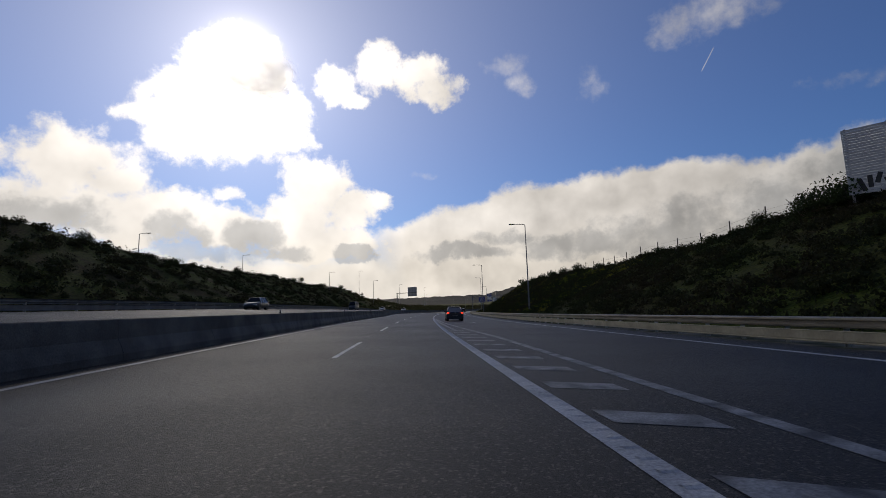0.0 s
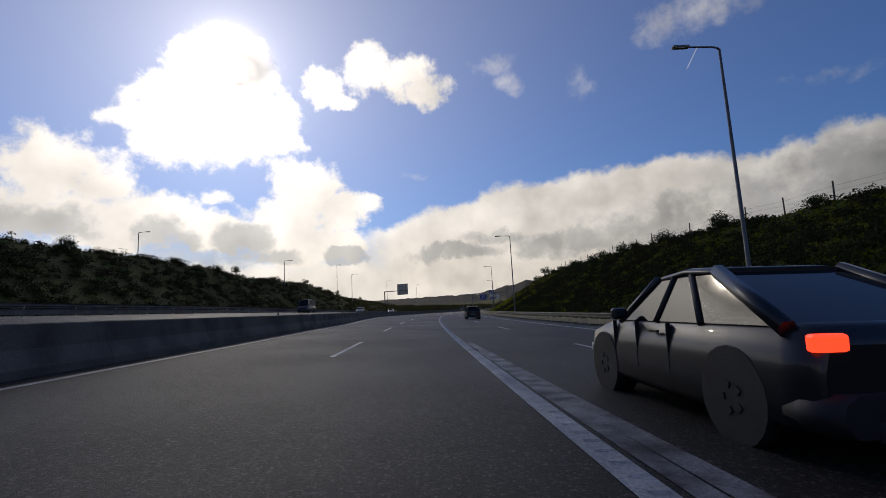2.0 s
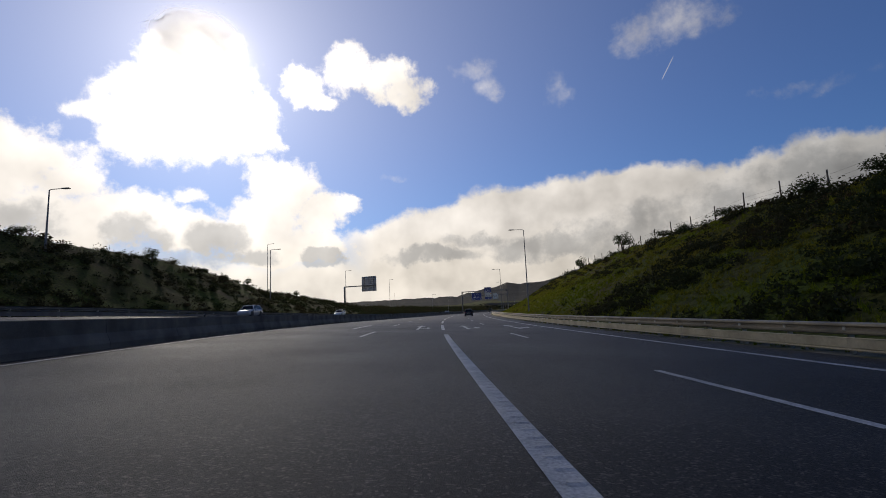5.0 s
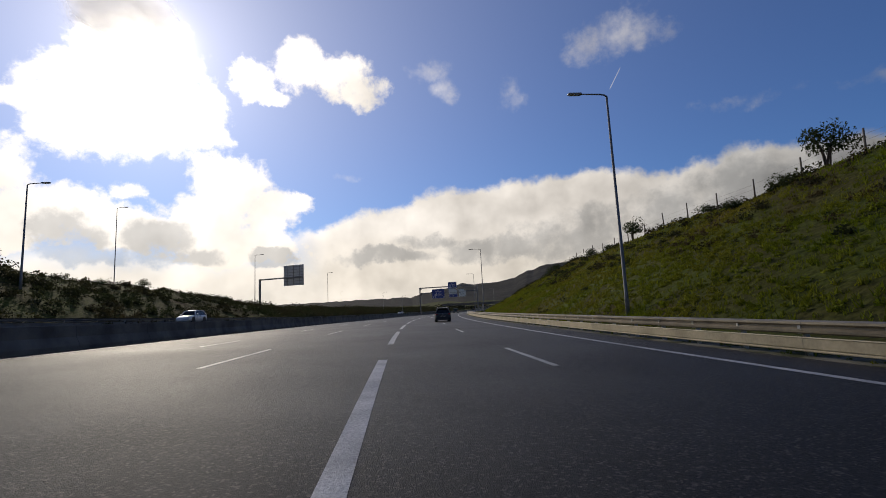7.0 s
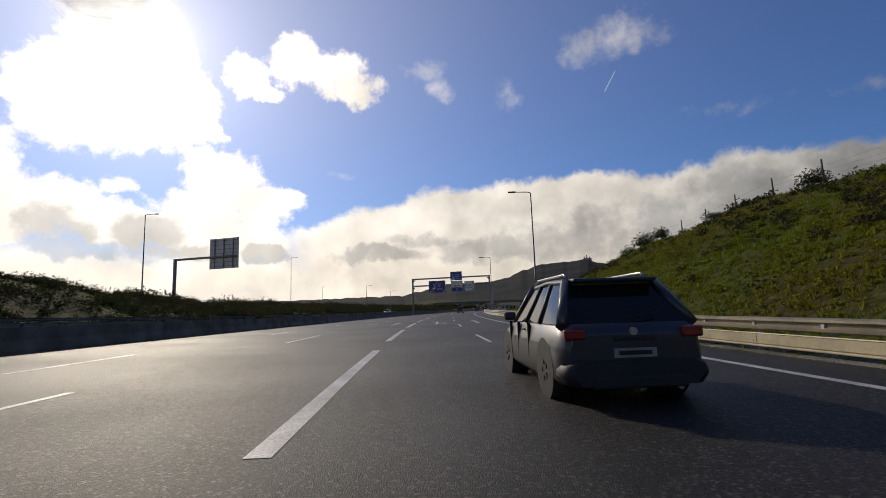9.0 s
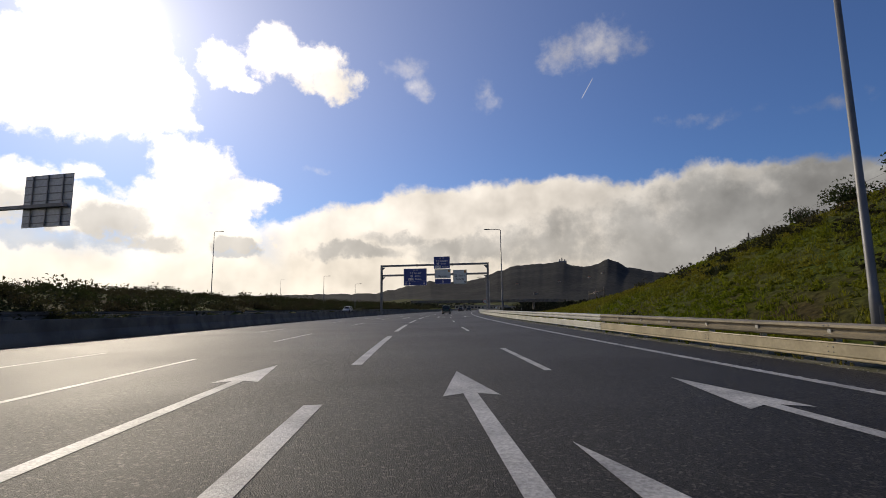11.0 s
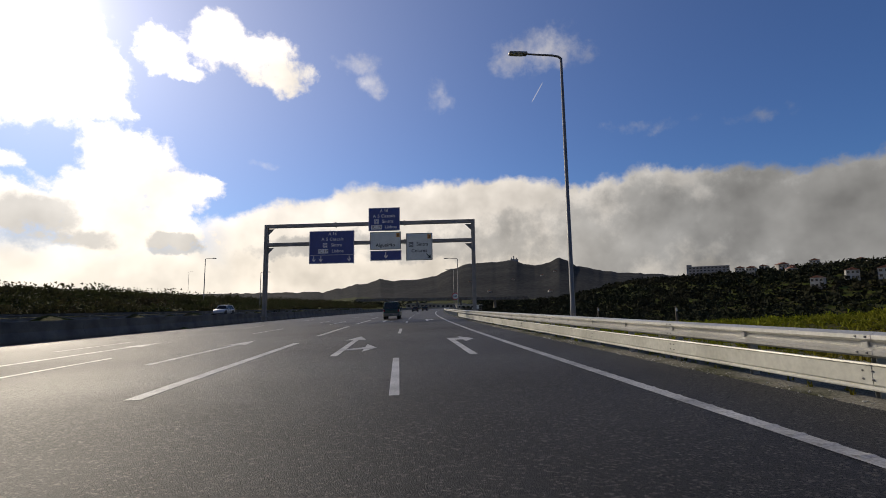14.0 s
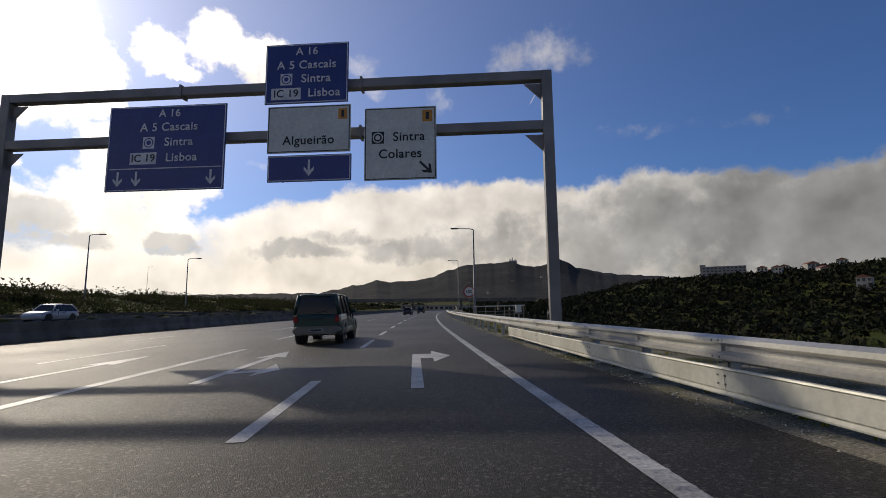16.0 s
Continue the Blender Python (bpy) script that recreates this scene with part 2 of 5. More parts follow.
def stone_flecks(m, scale, share, colour):
    """Pale aggregate showing through worn binder."""
    n, l = m.node_tree.nodes, m.node_tree.links
    b = n["Principled BSDF"]
    cells = n.new("ShaderNodeTexVoronoi")
    cells.inputs["Scale"].default_value = scale
    l.new(n.new("ShaderNodeTexCoord").outputs["Object"], cells.inputs["Vector"])
    split = n.new("ShaderNodeSeparateColor")
    l.new(cells.outputs["Color"], split.inputs[0])
    pick = n.new("ShaderNodeMapRange")
    pick.inputs["From Min"].default_value, pick.inputs["From Max"].default_value = 1 - share, 1.0
    l.new(split.outputs[0], pick.inputs["Value"])
    mix = n.new("ShaderNodeMix")
    mix.data_type = "RGBA"
    l.new(pick.outputs[0], mix.inputs[0])
    l.new(b.inputs["Base Color"].links[0].from_socket, mix.inputs[6])
    mix.inputs[7].default_value = (*colour, 1)
    l.new(mix.outputs[2], b.inputs["Base Color"])


stone_flecks(ASPHALT, 46, 0.2, (0.095, 0.086, 0.073))
PAINT = material("road_paint", (0.46, 0.45, 0.42), 0.55, spots=(0.27, 0.265, 0.25), scale=1.3, fine_scale=30, bump=0.4, bump_scale=60, grit=1.6)
WORN_PAINT = material("worn_road_paint", (0.24, 0.235, 0.22), 0.6, spots=(0.03, 0.028, 0.026), scale=2.2, detail=10, fine_scale=30, bump=0.4, bump_scale=60, grit=1.8)
CONCRETE = material("concrete", (0.19, 0.172, 0.145), 0.9, spots=(0.105, 0.096, 0.082), scale=0.7, fine_scale=25, bump=0.3, bump_scale=25, specular=0.15, grit=1.0)
GALVANISED = material("galvanised_steel", (0.50, 0.49, 0.45), 0.45, metal=0.4, spots=(0.38, 0.375, 0.34), scale=1.2, fine_scale=20, bump=0.08)
SKIRT = material("pale_painted_steel", (0.56, 0.55, 0.47), 0.5, spots=(0.42, 0.41, 0.34), scale=0.9, fine_scale=12, bump=0.08, metal=0.1)
# far guard rail: much darker in tone than the near rail's steel
DULL_STEEL = material("dark_dull_steel", (0.14, 0.14, 0.14), 0.6, metal=0.2, spots=(0.09, 0.09, 0.09), scale=1.2, fine_scale=20, bump=0.08)
# near rail up to y 272: tanner and darker than the steel past it
SKIRT_TAN = material("tan_skirt_steel", (0.46, 0.39, 0.25), 0.6, spots=(0.32, 0.27, 0.17), scale=0.9, fine_scale=12, bump=0.08)
BEAM_TAN = material("tan_beam_steel", (0.26, 0.22, 0.15), 0.5, spots=(0.16, 0.135, 0.095), scale=1.1, fine_scale=14, bump=0.08, metal=0.25)
POLE = material("pole_steel", (0.17, 0.17, 0.17), 0.5, metal=0.35, scale=1.0, bump=0.05)
GANTRY = material("grey_painted_steel", (0.23, 0.22, 0.21), 0.5, metal=0.3, spots=(0.16, 0.155, 0.15), scale=0.8, bump=0.06)
LENS = material("lamp_lens", (0.6, 0.6, 0.56), 0.2, bump=0)
SIGN_BLUE = material("blue_sign_sheet", (0.012, 0.035, 0.19), 0.4, spots=(0.018, 0.045, 0.22), scale=1.2, fine_scale=8, bump=0.02)
SIGN_WHITE = material("white_sign_sheet", (0.62, 0.64, 0.60), 0.4, spots=(0.54, 0.56, 0.53), scale=1.2, fine_scale=8, bump=0.02)
SIGN_ORANGE = material("orange_sign_sheet", (0.65, 0.27, 0.03), 0.45, bump=0.02)
SIGN_BACK = material("sign_back_aluminium", (0.42, 0.43, 0.44), 0.45, metal=0.4, spots=(0.34, 0.35, 0.36), bump=0.03)
LETTER_WHITE = material("white_lettering", (0.75, 0.76, 0.78), 0.45, bump=0)
LETTER_BLACK = material("black_lettering", (0.015, 0.015, 0.016), 0.5, bump=0)
RED = material("red_sign_sheet", (0.45, 0.02, 0.02), 0.45, bump=0)
EARTH = material("grassy_earth", (0.050, 0.066, 0.008), 0.95, spots=(0.048, 0.037, 0.013), scale=0.16, detail=12, fine_scale=4.5, bump=0.9, bump_scale=3.0, specular=0.08, grit=2.6, depth=0.14)
GRAVEL = material("gravel_verge", (0.20, 0.185, 0.145), 0.95, spots=(0.045, 0.05, 0.018), scale=0.9, fine_scale=30, bump=0.9, bump_scale=30, specular=0.1, grit=2.5)
STONE = material("pale_stone", (0.46, 0.44, 0.38), 0.9, spots=(0.2, 0.19, 0.16), scale=5, bump=0.1, vary=0.6, island=True)
GRASS = material("grass_blades", (0.135, 0.170, 0.010), 0.8, spots=(0.205, 0.165, 0.026), scale=0.09, fine_scale=3, bump=0, vary=0.8, island=True, specular=0.1)
SCRUB = material("scrub_leaves", (0.030, 0.040, 0.013), 0.8, spots=(0.044, 0.036, 0.018), scale=0.12, fine_scale=3, bump=0, vary=0.55, island=True, specular=0.12)
DRY = material("dry_brush", (0.085, 0.056, 0.026), 0.9, spots=(0.06, 0.05, 0.02), scale=0.3, fine_scale=4, bump=0, vary=0.5, island=True, specular=0.08)
BUSH = material("bush_leaves", (0.034, 0.052, 0.018), 0.75, spots=(0.05, 0.058, 0.024), scale=0.5, fine_scale=4, bump=0, vary=0.4, island=True, specular=0.12)
BARK = material("bark", (0.09, 0.07, 0.05), 0.9, bump=0.5, bump_scale=12)
WOODLAND = material("woodland_leaves", (0.017, 0.022, 0.011), 0.9, spots=(0.028, 0.026, 0.015), scale=0.02, fine_scale=0.6, bump=0, vary=0.6, island=True, specular=0.08)
HILLSIDE = material("wooded_hillside", (0.027, 0.028, 0.026), 0.95, spots=(0.045, 0.044, 0.04), scale=0.008, detail=10, fine_scale=0.09, bump=0, specular=0.04, grit=2.0)
POST_WOOD = material("weathered_wood", (0.12, 0.10, 0.08), 0.9, bump=0.4, bump_scale=20)
WIRE = material("fence_wire", (0.25, 0.25, 0.25), 0.5, metal=0.7, bump=0)
PLASTER_WHITE = material("white_wall_plaster", (0.42, 0.40, 0.36), 0.9, spots=(0.33, 0.31, 0.27), scale=0.2, bump=0.05)
PLASTER_GREY = material("grey_wall_plaster", (0.26, 0.26, 0.26), 0.9, scale=0.2, bump=0.05)
ROOF_TILE = material("clay_roof", (0.30, 0.12, 0.07), 0.85, scale=0.3, bump=0.2)
PANE = material("dark_window", (0.02, 0.022, 0.025), 0.12, bump=0)
TYRE = material("tyre_rubber", (0.018, 0.018, 0.018), 0.85, bump=0.3, bump_scale=60)
RIM = material("alloy_rim", (0.42, 0.42, 0.43), 0.35, metal=0.8, bump=0)
CAR_GLASS = material("tinted_car_glass", (0.010, 0.012, 0.012), 0.08, bump=0, specular=0.35)
TRIM = material("black_trim", (0.02, 0.02, 0.021), 0.6, bump=0.1)
TAIL_RED = material("tail_lamp_red", (0.30, 0.012, 0.01), 0.2, bump=0, coat=0.6)
BRAKE_LIT = material("lit_tail_lamp", (0.5, 0.02, 0.01), 0.2, bump=0, emit=((1.0, 0.05, 0.02), 2.5))
CLEAR_LAMP = material("head_lamp", (0.7, 0.7, 0.68), 0.15, bump=0)
PLATE = material("number_plate", (0.32, 0.32, 0.30), 0.6, bump=0)


def let_light_through(m, share):
    """Thin leaves: part of the light passes to the far side."""
    n, l = m.node_tree.nodes, m.node_tree.links
    b, out = n["Principled BSDF"], n["Material Output"]
    back, both = n.new("ShaderNodeBsdfTranslucent"), n.new("ShaderNodeMixShader")
    l.new(b.inputs["Base Color"].links[0].from_socket, back.inputs["Color"])
    both.inputs[0].default_value = share
    l.new(b.outputs[0], both.inputs[1])
    l.new(back.outputs[0], both.inputs[2])
    l.new(both.outputs[0], out.inputs["Surface"])


for leaf_mat in (GRASS, BUSH, SCRUB):
    let_light_through(leaf_mat, 0.4)


def car_paint(name, colour):
    return material(name, colour, 0.38, metal=0.1, spots=tuple(c * 0.9 for c in colour), scale=1.5, fine_scale=6, bump=0.0, coat=0.3, rough_vary=0.1)


PAINT_GREEN = car_paint("dark_green_paint", (0.012, 0.045, 0.032))
PAINT_BEIGE = car_paint("champagne_paint", (0.42, 0.36, 0.24))
# champagne again, with the shade of the backlit rear put into the colour
SHADED_BEIGE = material("shaded_beige_bumper", (0.20, 0.18, 0.14), 0.6, bump=0.1)
PAINT_BLACK = car_paint("black_paint", (0.012, 0.013, 0.016))
PAINT_GREY = car_paint("dark_grey_paint", (0.035, 0.037, 0.042))
PAINT_SILVER = car_paint("silver_paint", (0.42, 0.43, 0.44))
PAINT_WHITE = car_paint("white_paint", (0.68, 0.68, 0.66))

# ---- the line of the road: y and x of the line between the second and third lanes ----
KNOT_Y = np.array([-400, -80, -40, 0, 40, 80, 120, 160, 200, 240, 280, 320, 360, 400, 440, 480, 600, 720, 1600], float)
KNOT_X = np.array([37, 9.0, 5.05, 1.79, -0.45, -1.62, -1.59, -0.14, 2.97, 7.99, 15.15, 24.56, 36.05, 49.22, 63.62, 78.8, 126.7, 175.8, 537], float)
_sl = np.gradient(KNOT_X, KNOT_Y)


def line_x(y):
    y = np.asarray(y, float)
    i = np.clip(np.searchsorted(KNOT_Y, y) - 1, 0, len(KNOT_Y) - 2)
    h = KNOT_Y[i + 1] - KNOT_Y[i]
    t = (y - KNOT_Y[i]) / h
    return ((2 * t**3 - 3 * t**2 + 1) * KNOT_X[i] + (t**3 - 2 * t**2 + t) * h * _sl[i]
            + (-2 * t**3 + 3 * t**2) * KNOT_X[i + 1] + (t**3 - t**2) * h * _sl[i + 1])


def slope(y):
    y = np.asarray(y, float)
    return (line_x(y + 1) - line_x(y - 1)) / 2


def crossfall(y):
    return np.interp(y, [0, 50, 100, 160, 220, 280, 340], [0.16, 1.32, 1.5, 1.43, 0.26, -0.76, -1.05])


def road_z(y, d):
    return -np.asarray(d) * np.tan(np.radians(crossfall(y)))


def at(y, d, z=0.0):
    """World place of a point d metres to the right of the line at y, z above the road plane."""
    s = float(slope(y))
    c = 1 / math.hypot(1, s)
    return Vector((float(line_x(y)) + d * c, y - d * s * c, float(road_z(y, np.clip(d, -30, 12))) + z))


def heading(y):
    return -math.degrees(math.atan(float(slope(y))))


def road_coords(x, y):
    """The y along the line and the offset d of world points (arrays)."""
    x, y = np.asarray(x, float), np.asarray(y, float)
    yy = y.copy()
    for _ in range(14):
        yy = 0.5 * yy + 0.5 * np.clip(y + (x - line_x(yy)) * slope(yy), y - 250, y + 250)
    s = slope(yy)
    c = 1 / np.hypot(1, s)
    return yy, (x - line_x(yy)) * c - (y - yy) * s * c


def left_edge(y):      # the left edge line
    return np.interp(y, [-100, 70, 100, 150, 180, 420], [-9.0, -9.0, -9.6, -13.6, -14.2, -14.2])


# ---- building blocks ----
def link(name, bm, mat, parent=None, label=""):
    me = bpy.data.meshes.new(name)
    bm.to_mesh(me)
    bm.free()
    for m_ in (mat if isinstance(mat, (list, tuple)) else [mat]):
        me.materials.append(m_)
    ob = new(name, me)
    if parent is not None:
        ob.parent = parent
    if label:
        ob["label"] = label
    return ob


part = link


def mesh_object(name, verts, faces, mat, parent=None, smooth=False):
    me = bpy.data.meshes.new(name)
    me.from_pydata([tuple(v) for v in verts], [], [tuple(f) for f in faces])
    me.materials.append(mat)
    if smooth:
        me.polygons.foreach_set("use_smooth", [True] * len(me.polygons))
    me.update()
    ob = new(name, me)
    if parent is not None:
        ob.parent = parent
    return ob


def thing(name, m, label, category, group="", kind=""):
    ob = new(name)
    ob.matrix_basis = m
    return tagged(ob, label, category, group, kind)


def box(bm, x, y, z, sx, sy, sz, turn=None, bevel=0.0):
    r = bmesh.ops.create_cube(bm, size=1, matrix=Matrix.Translation((x, y, z)) @ (turn or Matrix()) @ Matrix.Diagonal((sx, sy, sz, 1)))
    if bevel:
        es = {e for v in r["verts"] for e in v.link_edges}
        bmesh.ops.bevel(bm, geom=list(es), offset=bevel, segments=2, affect="EDGES", profile=0.5)
    return bm


def tube(bm, points, radii, sides=10, cap=True):
    """A round bar along points, with a radius at each."""
    pts = [Vector(p) for p in points]
    rings = []
    for i, p in enumerate(pts):
        t = (pts[min(i + 1, len(pts) - 1)] - pts[max(i - 1, 0)]).normalized()
        u = t.cross(Vector((0, 0, 1)) if abs(t.z) < 0.9 else Vector((1, 0, 0))).normalized()
        w = t.cross(u)
        r = radii[i] if isinstance(radii, (list, tuple)) else radii
        rings.append([bm.verts.new(p + (u * math.cos(k * math.tau / sides) + w * math.sin(k * math.tau / sides)) * r) for k in range(sides)])
    for a, b in zip(rings, rings[1:]):
        for k in range(sides):
            f = bm.faces.new((a[k], a[(k + 1) % sides], b[(k + 1) % sides], b[k]))
            f.smooth = True
    if cap:
        bm.faces.new(rings[0][::-1])
        bm.faces.new(rings[-1])
    return bm


def prism(bm, outline, depth, m=None):
    """A flat outline (x, z) drawn out along y from 0 to depth."""
    m = m or Matrix()
    a = [bm.verts.new(m @ Vector((x, 0, z))) for x, z in outline]
    b = [bm.verts.new(m @ Vector((x, depth, z))) for x, z in outline]
    bm.faces.new(a)
    bm.faces.new(b[::-1])
    for i in range(len(a)):
        j = (i + 1) % len(a)
        bm.faces.new((a[j], a[i], b[i], b[j]))
    return bm


def sweep(name, profile, ys, dfun, mat, parent=None, zfun=None, closed=True, smooth=False, ends=True):
    """A profile of (d, z) carried along the road over the stations ys; dfun gives the offset of its origin."""
    verts, faces, n = [], [], len(profile)
    for y in ys:
        base = float(dfun(y)) if callable(dfun) else dfun
        lift = float(zfun(y)) if zfun else 0.0
        for d, z in profile:
            verts.append(at(y, base + d, z + lift))
    for i in range(len(ys) - 1):
        for k in range(n if closed else n - 1):
            j = (k + 1) % n
            faces.append((i * n + k, (i + 1) * n + k, (i + 1) * n + j, i * n + j))
    if closed and ends:
        faces.append(tuple(range(n)))
        faces.append(tuple(reversed(range((len(ys) - 1) * n, len(ys) * n))))
    return mesh_object(name, verts, faces, mat, parent, smooth)


def steps(a, b, n=None, size=5.0):
    return list(np.linspace(a, b, n or max(2, int(abs(b - a) / size) + 1)))


# ---- the ground ----
def smooth(x, a, b):
    t = np.clip((np.asarray(x, float) - a) / (b - a), 0, 1)
    return t * t * (3 - 2 * t)


def bump(x, m, w):
    return np.exp(-((x - m) / w) ** 2)


def right_crest(y):
    return np.interp(y, [-300, 30, 60, 90, 105, 120, 145, 180, 200, 225, 255, 275, 290, 303, 312, 324, 345, 400],
                     [8.4, 8.2, 7.6, 7.7, 8.2, 9.2, 9.2, 9.9, 9.7, 9.5, 9.3, 8.9, 7.3, 5.0, 2.8, 0.3, -1.6, -3.0])


def left_crest(y):
    return np.interp(y, [-300, 60, 90, 127, 160, 195, 212, 230, 245, 262, 282, 300, 340, 420, 700],
                     [11.6, 11.2, 10.2, 11.2, 10.6, 11.4, 9.8, 8.0, 7.4, 6.6, 5.2, 4.0, 3.8, 3.6, 3.4])


def median(y):          # the middle of the concrete barrier
    return left_edge(y) - 1.2


def skyline(az):
    """Height of the far hills above the horizon in degrees, by azimuth."""
    ridge = np.interp(az, [-75, -30, -5, 5, 8, 10, 11.7, 13.4, 16.8, 18.5, 20.4, 22.2, 23.9, 26, 27.5, 28.6, 29.4, 30.9, 31.9, 32.9, 33.8, 34.8, 35.7, 37, 38.7, 41.1, 43.3, 46.6, 50, 60, 75],
                      [2.0, 1.7, 1.6, 1.7, 2.4, 2.7, 3.2, 3.0, 3.2, 3.6, 4.3, 4.8, 5.05, 5.1, 5.35, 5.3, 5.0, 4.65, 4.85, 5.15, 5.45, 5.1, 4.4, 4.15, 3.6, 3.25, 3.1, 2.9, 2.8, 2.7, 3.0])
    return ridge + 0.04 * np.sin(az * 2.3)


def near_hill(az):
    """The wooded hill with houses to the right, in degrees above the horizon."""
    return 2.7 * smooth(az, 27, 44) + 0.8 * smooth(az, 47, 65)


def far_bank(y):
    """How steeply the far carriageway rises away from the barrier."""
    return np.interp(y, [-60, 120, 230, 300], [0.042, 0.042, 0.012, 0.0])


def ground_height(x, y):
    yy, d = road_coords(x, y)
    z = np.zeros_like(d)
    rz = right_crest(yy)
    # the cutting on the right, its plateau, and the valley past its end
    up = smooth(d, 11.2, 15) * 0.25 + np.clip((d - 13) / 17, 0, 1) * (rz - 0.25)
    z = np.where(d > 0, up + np.where(yy < 330, np.clip(d - 30, 0, 60) * 0.05, 0), z)
    valley = -9 * smooth(d, 14, 80) * smooth(yy, 300, 350)
    z = np.where(d > 0, z + valley, z)
    # the far carriageway on the left and the cutting behind it
    m = median(yy)
    lz = left_crest(yy)
    e = m - d
    shelf = 0.9 * smooth(e, 0.0, 0.6) + far_bank(yy) * np.clip(e, 0, 13.6)
    hill = np.clip((e - 15.5) / np.maximum(45 + m - 15.5, 12), 0, 1)
    z = np.where(d < 0, shelf + hill * (lz - 0.9), z)
    # bare under the roads
    z = np.where((d > m - 0.2) & (d < 10.4), -0.5 + road_z(yy, np.clip(d, -16, 12)), z)
    z = np.where((d <= m - 0.2) & (d > m - 13.4), 0.1, z)
    # the country beyond
    px, py = x - 35, y - 330
    r = np.hypot(px, py)
    az = np.degrees(np.arctan2(px, py))
    far = np.tan(np.radians(np.minimum(skyline(az) * 0.55, 1.4))) * 2000 * smooth(r, 260, 2000) + 1.2
    far = np.maximum(far, np.tan(np.radians(near_hill(az))) * 600 * smooth(r, 120, 600))
    back = np.where(np.abs(az) < 110, far, 6.0)
    w = smooth(np.abs(d), 90, 320) * np.where(y > 0, 1, 0.3)
    w = np.maximum(w, smooth(y, 520, 900))
    w = np.maximum(w, smooth(r, 130, 420) * smooth(az, 27, 42))
    return z * (1 - w) + back * w


def spaced(lo, hi, a, b, fine_step, grow=1.22):
    out = list(np.arange(a, b + 1e-6, fine_step))
    s, v = fine_step, b
    while v < hi:
        s *= grow
        v += s
        out.append(min(v, hi))
    s, v = fine_step, a
    while v > lo:
        s *= grow
        v -= s
        out.insert(0, max(v, lo))
    return np.array(out)


gx = spaced(-4200, 4200, -90, 110, 2.0)
gy = spaced(-500, 4600, -60, 470, 2.5)
GX, GY = np.meshgrid(gx, gy)
GZ = ground_height(GX, GY)
_, GD = road_coords(GX, GY)
rough_z = np.array([noise.noise((a * 0.09, b * 0.09, 0)) * 0.7 + noise.noise((a * 0.3, b * 0.3, 5)) * 0.3 for a, b in zip(GX.ravel(), GY.ravel())]).reshape(GX.shape)
GZ = GZ + rough_z * smooth(np.abs(GD + 4) - 20, 0, 8) * np.where(np.abs(GD) < 200, 0.9, 0)
nx, ny = len(gx), len(gy)
idx = np.arange(nx * ny).reshape(ny, nx)
quads = np.stack([idx[:-1, :-1], idx[:-1, 1:], idx[1:, 1:], idx[1:, :-1]], -1).reshape(-1, 4)
ground = mesh_object("ground", np.stack([GX, GY, GZ], -1).reshape(-1, 3).tolist(), quads.tolist(), EARTH, smooth=True)
tagged(ground, "grassy ground with steep cutting slopes beside the road", "ground", kind="structure")


def ground_z(x, y):
    """Height of the ground mesh at world points (bilinear)."""
    x, y = np.atleast_1d(np.asarray(x, float)), np.atleast_1d(np.asarray(y, float))
    i = np.clip(np.searchsorted(gx, x) - 1, 0, nx - 2)
    j = np.clip(np.searchsorted(gy, y) - 1, 0, ny - 2)
    u = (x - gx[i]) / (gx[i + 1] - gx[i])
    v = (y - gy[j]) / (gy[j + 1] - gy[j])
    return (GZ[j, i] * (1 - u) + GZ[j, i + 1] * u) * (1 - v) + (GZ[j + 1, i] * (1 - u) + GZ[j + 1, i + 1] * u) * v


# ---- carriageways ----
RY = np.concatenate([np.arange(-120, 480, 4.0), np.arange(480, 1400, 20.0)])


def strip(name, d0, d1, z, mat, ys=RY, cols=12, parent=None, bank=None):
    verts, faces = [], []
    for y in ys:
        a, b = (float(d0(y)) if callable(d0) else d0), (float(d1(y)) if callable(d1) else d1)
        for k in range(cols + 1):
            verts.append(at(y, a + (b - a) * k / cols, z + (float(bank(y)) * (b - a) * (1 - k / cols) if bank else 0.0)))
    n = cols + 1
    for i in range(len(ys) - 1):
        for k in range(cols):
            faces.append((i * n + k, i * n + k + 1, (i + 1) * n + k + 1, (i + 1) * n + k))
    return mesh_object(name, verts, faces, mat, parent, True)


road = strip("road", median, 8.95, 0.0, ASPHALT)
tagged(road, "damp dark grey asphalt motorway with white lane markings", "road", kind="structure")
verge = strip("verge", 8.95, 14.5, -0.03, GRAVEL, cols=4)
tagged(verge, "gravelly verge with sparse grass under the guard rail", "verge", kind="structure")
far_road = strip("road", lambda y: float(median(y)) - 13.0, lambda y: float(median(y)) - 0.3, 0.98, ASPHALT, bank=far_bank)
tagged(far_road, "asphalt carriageway of the opposite direction behind the barrier", "road", kind="structure")


# ---- painted markings, a few millimetres proud of the asphalt ----
def marking(name, outline, mat=PAINT):
    """A flat painted shape from (y, d) corners, as a part of the road."""
    verts = [at(y, d, 0.006) for y, d in outline]
    return mesh_object(name, verts, [tuple(range(len(verts)))], mat, road)


def painted_line(name, dfun, a, b, width, parent=road, z=0.006, size=3.0, mat=PAINT):
    verts, faces = [], []
    ys = steps(a, b, size=size)
    for y in ys:
        c = float(dfun(y)) if callable(dfun) else dfun
        verts += [at(y, c - width / 2, z), at(y, c + width / 2, z)]
    for i in range(len(ys) - 1):
        faces.append((2 * i, 2 * i + 1, 2 * i + 3, 2 * i + 2))
    return mesh_object(name, verts, faces, mat, parent)


